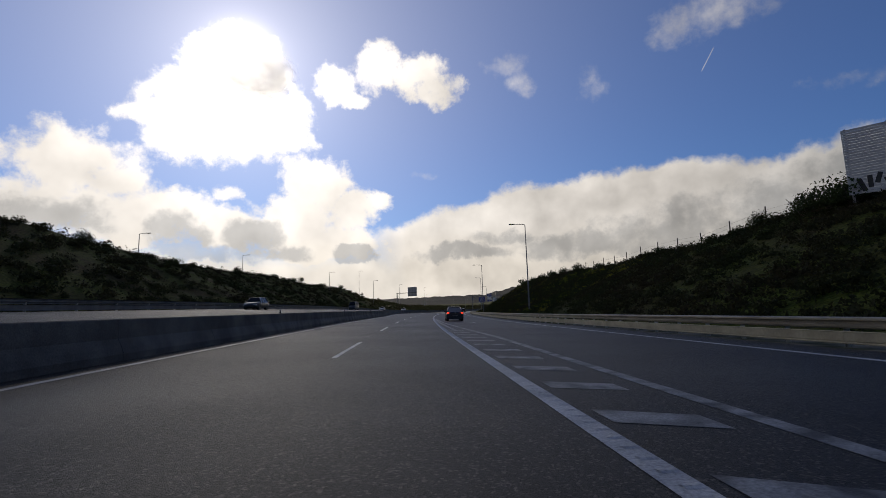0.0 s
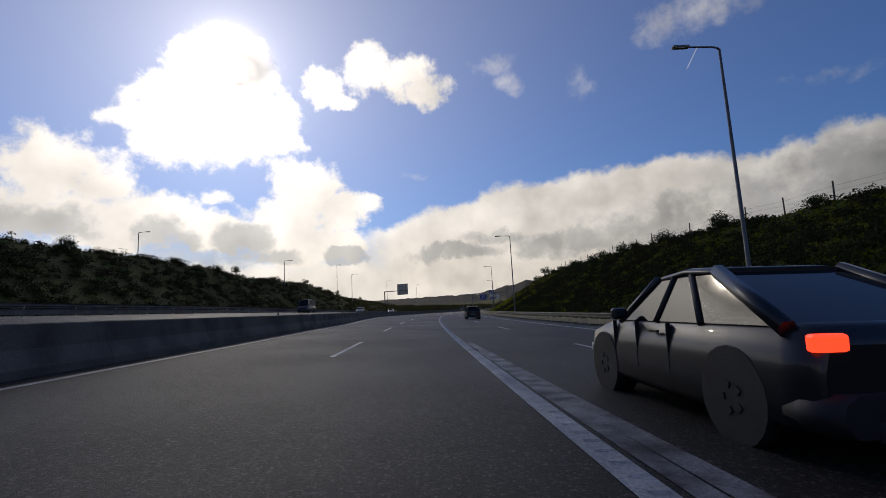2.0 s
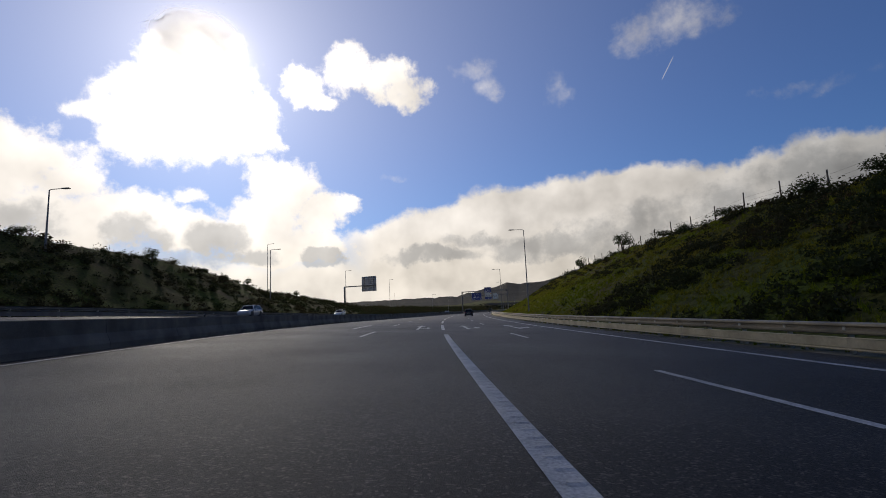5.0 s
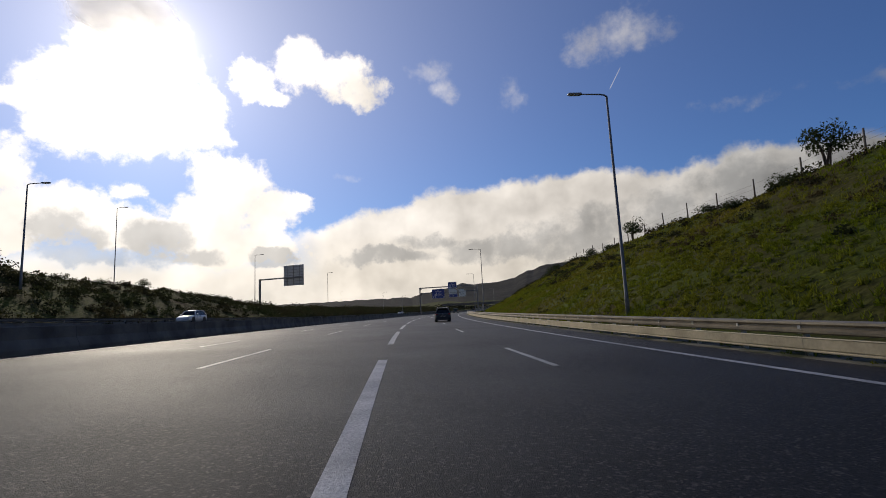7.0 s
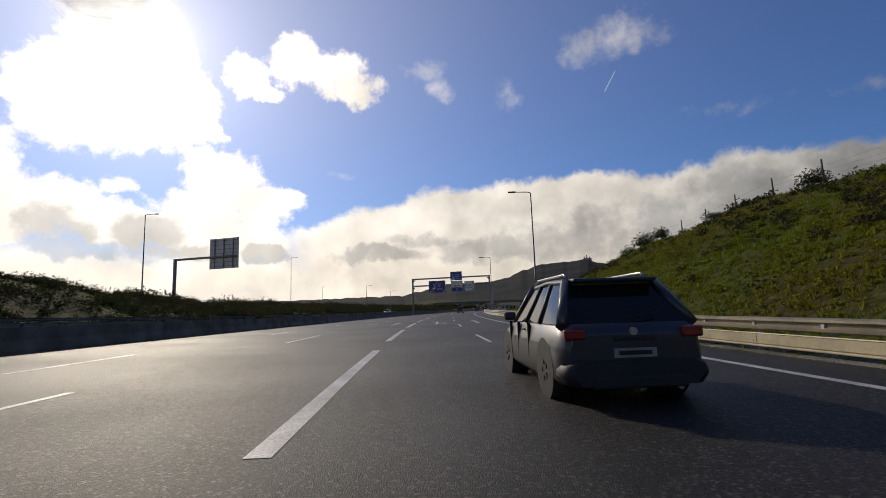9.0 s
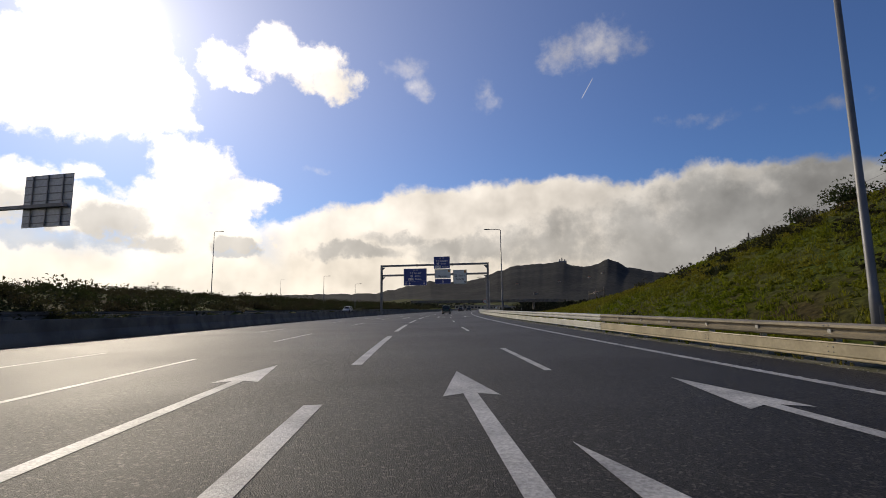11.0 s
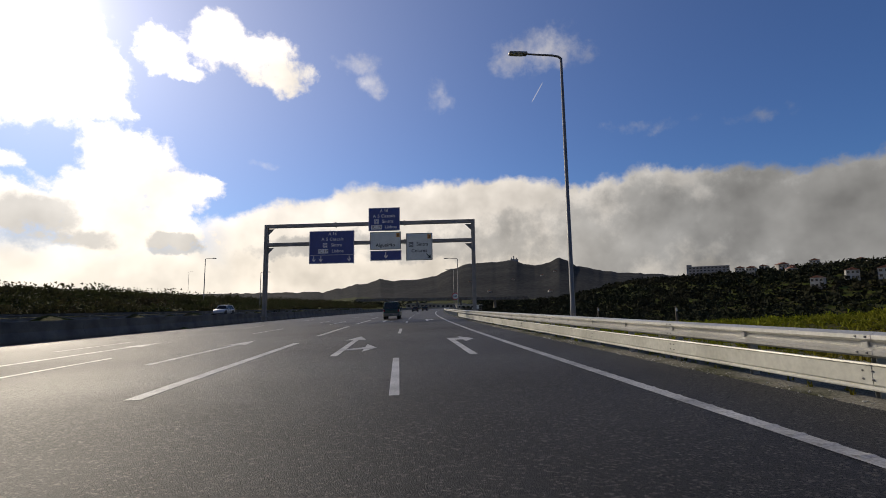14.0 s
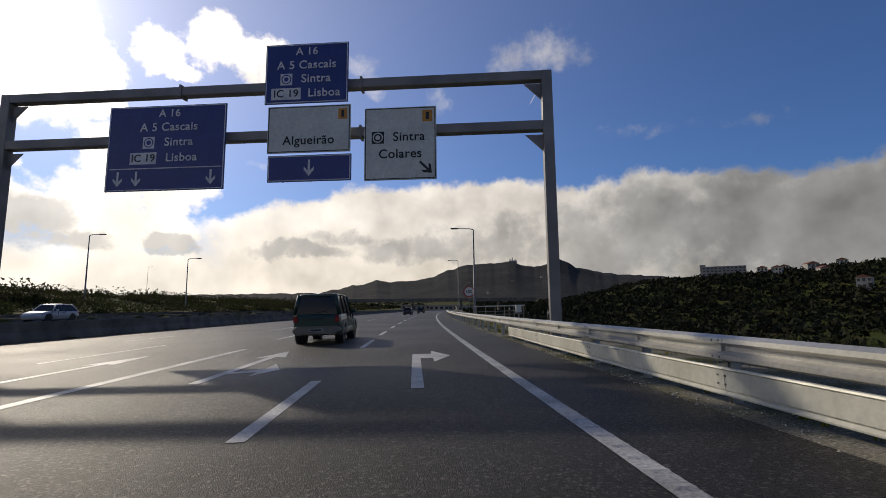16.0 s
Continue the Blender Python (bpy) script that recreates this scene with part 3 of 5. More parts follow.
def dashes(dfun, first, count, period=16.0, length=6.2, width=0.15):
    for k in range(count):
        painted_line("lane_dash", dfun, first + k * period, first + k * period + length, width)


painted_line("edge_line", left_edge, -100, 700, 0.22)
painted_line("edge_line", 7.35, -100, 700, 0.2)
dashes(-3.9, 13.0 - 97.5, 13, 16.25)                   # between the two left lanes, to the widening
dashes(-4.5, 145.4, 6, 18.4)
dashes(-4.5, 261.6, 1)
dashes(-4.5, 274.2, 5, 18.4)
dashes(-8.6, 191.9, 10, 18.4, 5.0)                     # the added lane
dashes(-4.3, 366.2, 10, 18.4)
dashes(3.5, 42.5, 7, 16.5, 4.6)                        # between the slip lanes
dashes(3.75, 163.2, 4, 16.6, 5.0)
dashes(3.8, 233.5, 7, 15.2, 4.8)
for y in (339.2, 349.4, 356.2, 364.0, 372.0, 380.0, 388.0, 396.0, 404.0):
    painted_line("lane_dash", 4.0, y, y + 3.6, 0.18)
for y in (152.5, 170.5, 188.5, 205.0):
    painted_line("lane_dash", 0.0, y, y + 12.0, 0.24)
dashes(0.0, 221.0, 9, 14.85, 10.6, 0.24)
dashes(-0.5, 355.5, 8, 15.0, 8.0, 0.2)
painted_line("solid_line", 0.0, -100, 146, 0.26)       # between the through lanes and the slip lanes
painted_line("solid_line", lambda y: np.interp(y, [-100, -20, 20, 34, 45, 66], [4.6, 1.75, 1.8, 1.15, 0.68, 0.26]), -100, 66, 0.24, mat=WORN_PAINT)
painted_line("hatch_border", lambda y: np.interp(y, [26, 34, 45, 62], [0.62, 0.5, 0.34, 0.25]), 27, 62, 0.2, mat=WORN_PAINT)
for k in range(17):                                     # slanted bars inside the gore
    y = -8.5 + 2.2 * k
    r = float(np.interp(y, [-100, -20, 20, 34, 45, 66], [4.6, 1.75, 1.8, 1.15, 0.68, 0.26])) - 0.5
    if r > 0.75:
        marking("hatch_bar", [(y + 0.3, 0.28), (y + 0.95, 0.28), (y + 0.45, r), (y - 0.15, r)], WORN_PAINT)
# raised ribs along the solid line and the right edge line
verts, faces = [], []
for y, d in [(v, 0.04) for v in np.arange(-10, 140, 0.3)] + [(v, 7.37) for v in np.arange(250, 372, 0.3)]:
    b = len(verts)
    for dy, z in ((0.0, 0.007), (0.05, 0.017), (0.12, 0.007)):
        verts += [at(y + dy, d - 0.075, z), at(y + dy, d + 0.075, z)]
    faces += [(b, b + 1, b + 3, b + 2), (b + 2, b + 3, b + 5, b + 4)]
ribs = mesh_object("line_ribs", verts, faces, PAINT, road)
ribs["kind"] = "stuff"


def arrow_straight(y, d, length):
    head = 0.26 * length
    marking("lane_arrow", [(y, d - 0.1), (y, d + 0.1), (y + length - head, d + 0.1), (y + length - head, d - 0.1)])
    marking("arrow_head", [(y + length - head - 0.25, d - 0.40), (y + length - head, d), (y + length - head - 0.25, d + 0.40), (y + length, d)])


def arrow_turn(y, d, length):
    """The branch of an arrow that leaves it square to the right."""
    k = length / 9.2
    marking("arrow_branch", [(y + 1.75 * k, d + 0.1), (y + 2.15 * k, d + 0.1), (y + 2.75 * k, d + 0.66), (y + 2.0 * k, d + 0.66)])
    marking("arrow_head", [(y + 1.05 * k, d + 0.66), (y + 4.1 * k, d + 0.62), (y + 2.4 * k, d + 1.02)])


for y, d, kind, length in ((158.4, -7.15, "s", 10.0), (154.0, -1.82, "b", 9.2), (153.0, 1.74, "b", 8.2), (152.0, 5.2, "b", 8.2), (257.3, -1.8, "s", 8.6), (255.5, 2.08, "b", 8.6), (254.5, 5.5, "s", 8.2),
                           (315.3, 2.15, "b", 8.2), (314.5, 5.75, "r", 5.0), (315.0, -2.3, "s", 8.2), (316.0, -6.6, "s", 8.2), (340.8, 5.72, "r", 4.1), (343.0, 1.85, "b", 6.0),
                           (341.0, -2.3, "s", 8.2)):
    if kind == "r":
        marking("lane_arrow", [(y + 5.0 - length, d - 0.1), (y + 5.0 - length, d + 0.1), (y + 5.0, d + 0.1), (y + 5.0, d - 0.1)])
        marking("arrow_branch", [(y + 5.0, d - 0.1), (y + 6.0, d - 0.1), (y + 6.0, d + 0.4), (y + 5.0, d + 0.4)])
        marking("arrow_head", [(y + 4.2, d + 0.4), (y + 6.8, d + 0.4), (y + 5.4, d + 0.85)])
    else:
        arrow_straight(y, d, length)
        if kind == "b":
            arrow_turn(y, d, length)
for off in (-4.5, -8.4, -12.3):
    for y in np.arange(-60, 420, 16.0):
        painted_line("lane_dash", lambda q, o=off: float(median(q)) + o, y, y + (16.0 if off < -12 else 5.0), 0.18, parent=far_road, z=0.986 + float(far_bank(y)) * (-off - 0.3))

# ---- concrete median barrier ----
NEW_JERSEY = [(-0.30, -0.3), (-0.30, 0.08), (-0.24, 0.25), (-0.12, 0.5), (-0.10, 1.02), (-0.08, 1.05), (0.08, 1.05), (0.10, 1.02), (0.12, 0.5), (0.24, 0.25), (0.30, 0.08), (0.30, -0.3)]


def barrier_rise(y):
    return float(np.interp(y, [100, 170, 240], [0.11, 0.16, 0.05]))


barrier = thing("median_barrier", Matrix(), "long grey concrete safety barrier, stained, between the carriageways", "barrier", kind="structure")
for a in np.arange(-100, 690, 6.0):
    sweep("barrier_block", NEW_JERSEY, [a, a + 2, a + 4, a + 5.985], median, CONCRETE, barrier, zfun=barrier_rise)


def delineator(y):
    """A short reflector post on the barrier's top."""
    p = thing("reflector_post", Matrix.Translation(at(y, float(median(y)), 1.05 + barrier_rise(y))) @ pose(0, 0, 0, 0, 0, heading(y)), "small dark reflector post on the concrete barrier", "reflector", "reflector posts")
    bm = box(bmesh.new(), 0, 0, 0.11, 0.09, 0.05, 0.22, bevel=0.008)
    part("post", bm, TRIM, p)
    bm = box(bmesh.new(), 0, -0.03, 0.16, 0.06, 0.012, 0.07)
    part("reflector", bm, LENS, p, "pale reflector face")
    return p


for y in np.arange(6, 330, 24.0):
    delineator(float(y))

# ---- guard rails ----
W_BEAM = [(0.0, 0.0), (-0.085, 0.035), (-0.09, 0.085), (-0.01, 0.13), (-0.01, 0.18), (-0.09, 0.225), (-0.085, 0.275), (0.0, 0.31), (0.005, 0.31),
          (-0.08, 0.27), (-0.085, 0.23), (-0.004, 0.185), (-0.004, 0.125), (-0.085, 0.08), (-0.08, 0.04), (0.005, 0.0)]
SKIRT_PROFILE = [(0.0, 0.0), (-0.05, 0.012), (-0.055, 0.03), (-0.02, 0.055), (-0.02, 0.07), (-0.04, 0.08), (-0.045, 0.30), (-0.06, 0.315), (-0.05, 0.335), (0.0, 0.335), (0.0, 0.33), (-0.03, 0.30), (-0.025, 0.08), (0.0, 0.06)]


def rail_d(y):
    return np.interp(y, [-100, 320, 345, 380], [9.6, 9.55, 9.3, 9.2])


guard_rail = thing("guard_rail", Matrix(), "long steel guard rail with a corrugated beam over a pale lower skirt", "guard rail", kind="structure")
POST_MESH, BOLT_MESH, SPACER_MESH = None, None, None


def repeat(name, mesh, make, mat, place):
    """Another piece of the guard rail on one shared mesh."""
    if mesh is None:
        ob = part(name, make(), mat, guard_rail)
    else:
        ob = new(name, mesh)
        ob.parent = guard_rail
    ob.matrix_basis = place
    return ob.data


def rail_post():
    bm = bmesh.new()
    for x, y, sx, sy in ((0, -0.03, 0.12, 0.008), (0, 0.03, 0.12, 0.008), (0.056, 0, 0.008, 0.052)):
        box(bm, x, y, 0.2, sx, sy, 1.06)
    return bm


for k, a in enumerate(np.arange(-100, 520, 4.0)):
    b = a + 4.0
    lap = 0.0 if k % 2 else 0.005
    sweep("beam", W_BEAM, [a - 0.12, (a + b) / 2, b + 0.12], lambda y: float(rail_d(y)) - lap, GALVANISED if a > 272 else BEAM_TAN, guard_rail, zfun=lambda y: 0.46)
    if a < 350:
        sweep("skirt", SKIRT_PROFILE, [a - 0.05, (a + b) / 2, b + 0.05], lambda y: float(rail_d(y)) - lap, SKIRT if a > 272 else SKIRT_TAN, guard_rail, zfun=lambda y: 0.06)
    for y in (a, a + 2.0):
        turn = pose(0, 0, 0, 0, 0, heading(y))
        POST_MESH = repeat("rail_post", POST_MESH, rail_post, GALVANISED, Matrix.Translation(at(y, float(rail_d(y)) + 0.12, 0)) @ turn)
        if 40 < y < 380:
            SPACER_MESH = repeat("spacer", SPACER_MESH, lambda: box(bmesh.new(), 0, 0, 0, 0.13, 0.09, 0.2, bevel=0.01), GALVANISED, Matrix.Translation(at(y, float(rail_d(y)) + 0.02, 0.56)) @ turn)
    for z in (0.52, 0.71, 0.20, 0.30) if 190 < a < 350 else ():
        for y in (a - 0.06, a + 0.06):
            BOLT_MESH = repeat("bolt", BOLT_MESH, lambda: box(bmesh.new(), 0, 0, 0, 0.02, 0.024, 0.024, bevel=0.007), GANTRY, Matrix.Translation(at(y, float(rail_d(y)) - (0.095 if z > 0.4 else 0.05), z)))

far_rail = thing("guard_rail", Matrix(), "dull steel guard rail along the far carriageway", "guard rail", kind="structure")
for a in np.arange(-60, 500, 8.0):
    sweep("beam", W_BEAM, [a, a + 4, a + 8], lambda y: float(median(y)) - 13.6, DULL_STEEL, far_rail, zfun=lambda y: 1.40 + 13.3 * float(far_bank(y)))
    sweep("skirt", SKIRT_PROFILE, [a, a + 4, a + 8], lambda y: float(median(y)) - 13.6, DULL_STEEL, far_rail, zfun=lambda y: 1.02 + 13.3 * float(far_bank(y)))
    for y in (a, a + 4):
        po = new("rail_post", POST_MESH)
        po.parent = far_rail
        po.matrix_basis = Matrix.Translation(at(y, float(median(y)) - 13.7, 0.78 + 13.3 * float(far_bank(y)))) @ pose(0, 0, 0, 0, 0, heading(y))


# ---- street lamps ----
def street_lamp(height, arm):
    """A tall tapered column with one short arm over the road; built at the origin, the arm towards -x."""
    p = thing("street_lamp", Matrix(), "tall slim grey steel street lamp with one short arm", "street lamp", "street lamps along the road")
    bm = tube(bmesh.new(), [(0, 0, -0.6), (0, 0, 1.2), (0, 0, 1.25), (0, 0, height)], [0.13, 0.12, 0.105, 0.06], 12)
    part("column", bm, POLE, p)
    bm = tube(bmesh.new(), [(0, 0, height - 0.02), (-0.12, 0, height + 0.08), (-0.4, 0, height + 0.13), (-arm, 0, height + 0.16)], [0.055, 0.052, 0.048, 0.04], 10)
    part("arm", bm, POLE, p)
    bm = bmesh.new()
    box(bm, -arm - 0.32, 0, height + 0.17, 0.85, 0.28, 0.13, bevel=0.045)
    head = part("lamp_head", bm, GANTRY, p, "flat grey lamp head")
    bm = box(bmesh.new(), -arm - 0.36, 0, height + 0.098, 0.55, 0.2, 0.03, bevel=0.01)
    part("lens", bm, LENS, head)
    bm = box(bmesh.new(), 0, -0.13, 0.7, 0.1, 0.03, 0.45, bevel=0.01)
    part("access_door", bm, GANTRY, p)
    return p


# y along the road, offset, height of the elbow
for y, d, top in ((-4, 13.6, 12.9), (70.3, 14.4, 13.7), (125.2, 12.2, 12.7), (196.7, 13.5, 13.9), (266.0, 12.6, 13.4), (322.2, 11.3, 12.6), (382.2, 11.3, 9.6), (440, 12.0, 12.4)):
    w = at(y, d)
    base = float(ground_z(w.x, w.y)[0])
    street_lamp(top - base, 1.7).matrix_basis = Matrix.Translation((w.x, w.y, base)) @ pose(0, 0, 0, 0, 0, heading(y))
for y, d, top in ((92, -58, 18.0), (138.7, -59, 19.4), (170, -42.2, 16.2), (217.7, -37.8, 15.9), (261.5, -60.8, 25.0), (288.2, -45.2, 17.9), (355.7, -51.4, 19.2), (396.7, -40.5, 11.8), (409.7, -34.3, 9.9), (528, -126, 21.0)):
    w = at(y, d)
    base = float(ground_z(w.x, w.y)[0])
    street_lamp(max(top - base, 5.0), 1.5).matrix_basis = Matrix.Translation((w.x, w.y, base)) @ pose(0, 0, 0, 0, 0, heading(y) + 180)


# ---- lettering ----
def lettering(words, x, z, size, mat, parent, name="lettering", y=-0.045, align="CENTER"):
    cu = bpy.data.curves.new(name, "FONT")
    cu.body, cu.size, cu.align_x, cu.align_y, cu.extrude = words, size, align, "CENTER", 0.004
    cu.space_character, cu.offset = 1.06, 0.012 * size
    cu.materials.append(mat)
    ob = new(name, cu)
    ob.parent = parent
    ob.matrix_basis = pose(x, y, z, 90, 0, 0)
    return ob


def sign_board(name, x, z0, z1, width, mat, parent, label, border=None):
    bm = box(bmesh.new(), 0, 0, (z1 - z0) / 2, width, 0.06, z1 - z0, bevel=0.012)
    p = part(name, bm, mat, parent, label)
    p.matrix_basis = Matrix.Translation((x, -0.42, z0))
    h = z1 - z0
    for cx, cz, sx, sz in ((0, 0.05, width - 0.1, 0.035), (0, h - 0.05, width - 0.1, 0.035), (-width / 2 + 0.05, h / 2, 0.035, h - 0.1), (width / 2 - 0.05, h / 2, 0.035, h - 0.1)):
        part("border", box(bmesh.new(), cx, -0.034, cz, sx, 0.008, sz), border or LETTER_WHITE, p)
    for cx in (-width / 3, 0, width / 3):
        part("bracket", box(bmesh.new(), cx, 0.12, h / 2, 0.09, 0.2, h * 0.92), GANTRY, p)
    return p


def arrow_down(x, z, size, mat, parent, turn=0):
    bm = bmesh.new()
    prism(bm, [(-0.06, 0.5), (0.06, 0.5), (0.06, -0.1), (0.28, 0.12), (0.28, -0.06), (0, -0.4), (-0.28, -0.06), (-0.28, 0.12), (-0.06, -0.1)], 0.008)
    o = part("arrow", bm, mat, parent)
    o.matrix_basis = pose(x, -0.046, z, 0, turn, 0) @ Matrix.Diagonal((size, 1, size, 1))


def tourist_square(x, z, size, parent, light, dark):
    part("symbol_field", box(bmesh.new(), x, -0.036, z, size, 0.01, size), light, parent)
    bm = bmesh.new()
    for r0, r1 in ((0.42, 0.33), (0.2, 0.0)):
        n = 16
        for k in range(n):
            a, b = k * math.tau / n, (k + 1) * math.tau / n
            ps = [(math.cos(t) * r * size, math.sin(t) * r * size) for r, t in ((r0, a), (r0, b), (r1, b), (r1, a))]
            ps = ps[:3] if r1 == 0 else ps
            bm.faces.new([bm.verts.new((x + u, -0.043, z + v)) for u, v in ps])
    part("symbol", bm, dark, parent)


# ---- the sign gantry over the road ----
GANTRY_M = Matrix.Translation((44.1, 348.65, 0.0)) @ pose(0, 0, 0, 0, 0, -24)
gantry = thing("sign_gantry", GANTRY_M, "grey steel portal gantry spanning the road with direction signs", "sign gantry")
for x, foot in ((0, -0.6), (-23.4, 0.0)):
    part("leg", box(bmesh.new(), x, 0, (10.8 + foot) / 2, 0.42, 0.42, 10.8 - foot, bevel=0.03), GANTRY, gantry)
    part("base_plate", box(bmesh.new(), x, 0, foot + 0.45, 0.7, 0.7, 0.05, bevel=0.01), GANTRY, gantry)
    for bx, by in ((-0.28, -0.28), (0.28, -0.28), (-0.28, 0.28), (0.28, 0.28)):
        part("bolt", tube(bmesh.new(), [(x + bx, by, foot + 0.46), (x + bx, by, foot + 0.56)], 0.03, 6), GALVANISED, gantry)
    for z in (10.55, 8.4):
        s = -1 if x == 0 else 1
        part("gusset", prism(bmesh.new(), [(x + s * 0.2, z - 0.25), (x + s * 0.9, z - 0.25), (x + s * 0.2, z - 0.95)], 0.05, Matrix.Translation((0, -0.02, 0))), GANTRY, gantry)
for z in (10.6, 8.5):
    for a, b in ((-23.2, -15.4), (-15.36, -7.6), (-7.56, -0.2)):
        part("beam", box(bmesh.new(), (a + b) / 2, 0, z, b - a, 0.38, 0.40, bevel=0.03), GANTRY, gantry)
    for x in (-15.38, -7.58):
        part("flange", box(bmesh.new(), x, 0, z, 0.1, 0.5, 0.54, bevel=0.01), GANTRY, gantry)
board = sign_board("direction_sign", -15.7, 6.2, 9.85, 5.1, SIGN_BLUE, gantry, "blue motorway direction sign with white lettering")
lettering("A 16", 0.1, 3.3, 0.46, LETTER_WHITE, board)
lettering("A 5 Cascais", 0.1, 2.7, 0.5, LETTER_WHITE, board)
tourist_square(-0.75, 2.05, 0.5, board, LETTER_WHITE, SIGN_BLUE)
lettering("Sintra", 0.55, 2.05, 0.5, LETTER_WHITE, board)
part("number_field", box(bmesh.new(), -0.95, -0.036, 1.38, 1.15, 0.01, 0.5), LETTER_WHITE, board)
lettering("IC 19", -0.95, 1.38, 0.44, LETTER_BLACK, board)
lettering("Lisboa", 0.7, 1.38, 0.5, LETTER_WHITE, board)
part("rule", box(bmesh.new(), 0, -0.036, 0.95, 4.8, 0.01, 0.04), LETTER_WHITE, board)
for x in (-2.0, -1.2, 2.0):
    arrow_down(x, 0.48, 0.7, LETTER_WHITE, board)
board = sign_board("direction_sign", -9.8, 9.7, 12.3, 3.5, SIGN_BLUE, gantry, "blue motorway direction sign with white lettering")
lettering("A 16", 0.0, 2.25, 0.46, LETTER_WHITE, board)
lettering("A 5 Cascais", 0.0, 1.65, 0.5, LETTER_WHITE, board)
tourist_square(-0.85, 1.05, 0.5, board, LETTER_WHITE, SIGN_BLUE)
lettering("Sintra", 0.4, 1.05, 0.5, LETTER_WHITE, board)
part("number_field", box(bmesh.new(), -0.85, -0.036, 0.42, 1.25, 0.01, 0.5), LETTER_WHITE, board)
lettering("IC 19", -0.85, 0.42, 0.45, LETTER_BLACK, board)
lettering("Lisboa", 0.75, 0.42, 0.5, LETTER_WHITE, board)
board = sign_board("direction_sign", -9.65, 7.6, 9.58, 3.45, SIGN_WHITE, gantry, "white direction sign with black lettering", LETTER_BLACK)
lettering("Algueirão", 0.0, 0.5, 0.52, LETTER_BLACK, board)
part("exit_field", box(bmesh.new(), 1.4, -0.036, 1.58, 0.36, 0.01, 0.44), SIGN_ORANGE, board)
part("exit_mark", box(bmesh.new(), 1.4, -0.044, 1.58, 0.12, 0.01, 0.28), LETTER_BLACK, board, "unreadable dark mark")
board = sign_board("direction_sign", -9.6, 6.4, 7.5, 3.45, SIGN_BLUE, gantry, "blue lane sign with a white arrow")
arrow_down(0.0, 0.52, 0.75, LETTER_WHITE, board)
board = sign_board("direction_sign", -5.9, 6.35, 9.35, 2.9, SIGN_WHITE, gantry, "white direction sign with black lettering", LETTER_BLACK)
tourist_square(-0.9, 1.75, 0.5, board, LETTER_BLACK, SIGN_WHITE)
lettering("Sintra", 0.35, 1.75, 0.52, LETTER_BLACK, board)
lettering("Colares", 0.0, 1.05, 0.52, LETTER_BLACK, board)
part("exit_field", box(bmesh.new(), 1.1, -0.036, 2.6, 0.4, 0.01, 0.48), SIGN_ORANGE, board)
part("exit_mark", box(bmesh.new(), 1.1, -0.044, 2.6, 0.13, 0.01, 0.3), LETTER_BLACK, board, "unreadable dark mark")
arrow_down(1.05, 0.45, 0.75, LETTER_BLACK, board, -45)

# ---- the cantilever sign over the far carriageway, seen from behind ----
w = at(309.0, -54.5)
foot = float(ground_z(w.x, w.y)[0])
cant = thing("cantilever_sign", Matrix.Translation((w.x, w.y, foot)) @ pose(0, 0, 0, 0, 0, heading(309) - 12), "grey cantilever sign post with a panel seen from behind", "road sign")
top = 13.6 - foot
part("post", box(bmesh.new(), 0, 0, top / 2, 0.5, 0.5, top, bevel=0.04), GANTRY, cant)
part("arm", box(bmesh.new(), 7.4, 0, top - 0.2, 15.0, 0.4, 0.42, bevel=0.03), GANTRY, cant)
panel = part("panel", box(bmesh.new(), 11.8, 0.4, top + 0.5, 7.0, 0.08, 6.2, bevel=0.02), SIGN_BACK, cant, "bare aluminium back of the panel")
for z in np.linspace(-2.6, 2.6, 7):
    part("stiffener", box(bmesh.new(), 11.8, 0.33, top + 0.5 + z, 6.8, 0.06, 0.09), GANTRY, panel)
for x in (9.6, 11.8, 14.0):
    part("upright", box(bmesh.new(), x, 0.26, top + 0.5, 0.14, 0.1, 6.0), GANTRY, panel)


# ---- vehicles ----
def loft(bm, rings, mat_index=0, cap=True):
    vs = [[bm.verts.new(p) for p in r] for r in rings]
    n = len(rings[0])
    for a, b in zip(vs, vs[1:]):
        for k in range(n):
            f = bm.faces.new((a[k], b[k], b[(k + 1) % n], a[(k + 1) % n]))
            f.smooth = True
            f.material_index = mat_index
    if cap:
        bm.faces.new(vs[0]).material_index = mat_index
        bm.faces.new(vs[-1][::-1]).material_index = mat_index
    return vs


def ring(y, z0, z1, w0, w1):
    """A rounded car cross section at y, from z0 to z1, half widths w0 below and w1 above."""
    return [(-w0 * 0.9, y, z0), (-w0, y, z0 + 0.1), (-w0, y, z0 + (z1 - z0) * 0.55), (-w1, y, z1 - 0.06), (-w1 + 0.1, y, z1),
            (w1 - 0.1, y, z1), (w1, y, z1 - 0.06), (w0, y, z0 + (z1 - z0) * 0.55), (w0, y, z0 + 0.1), (w0 * 0.9, y, z0)]


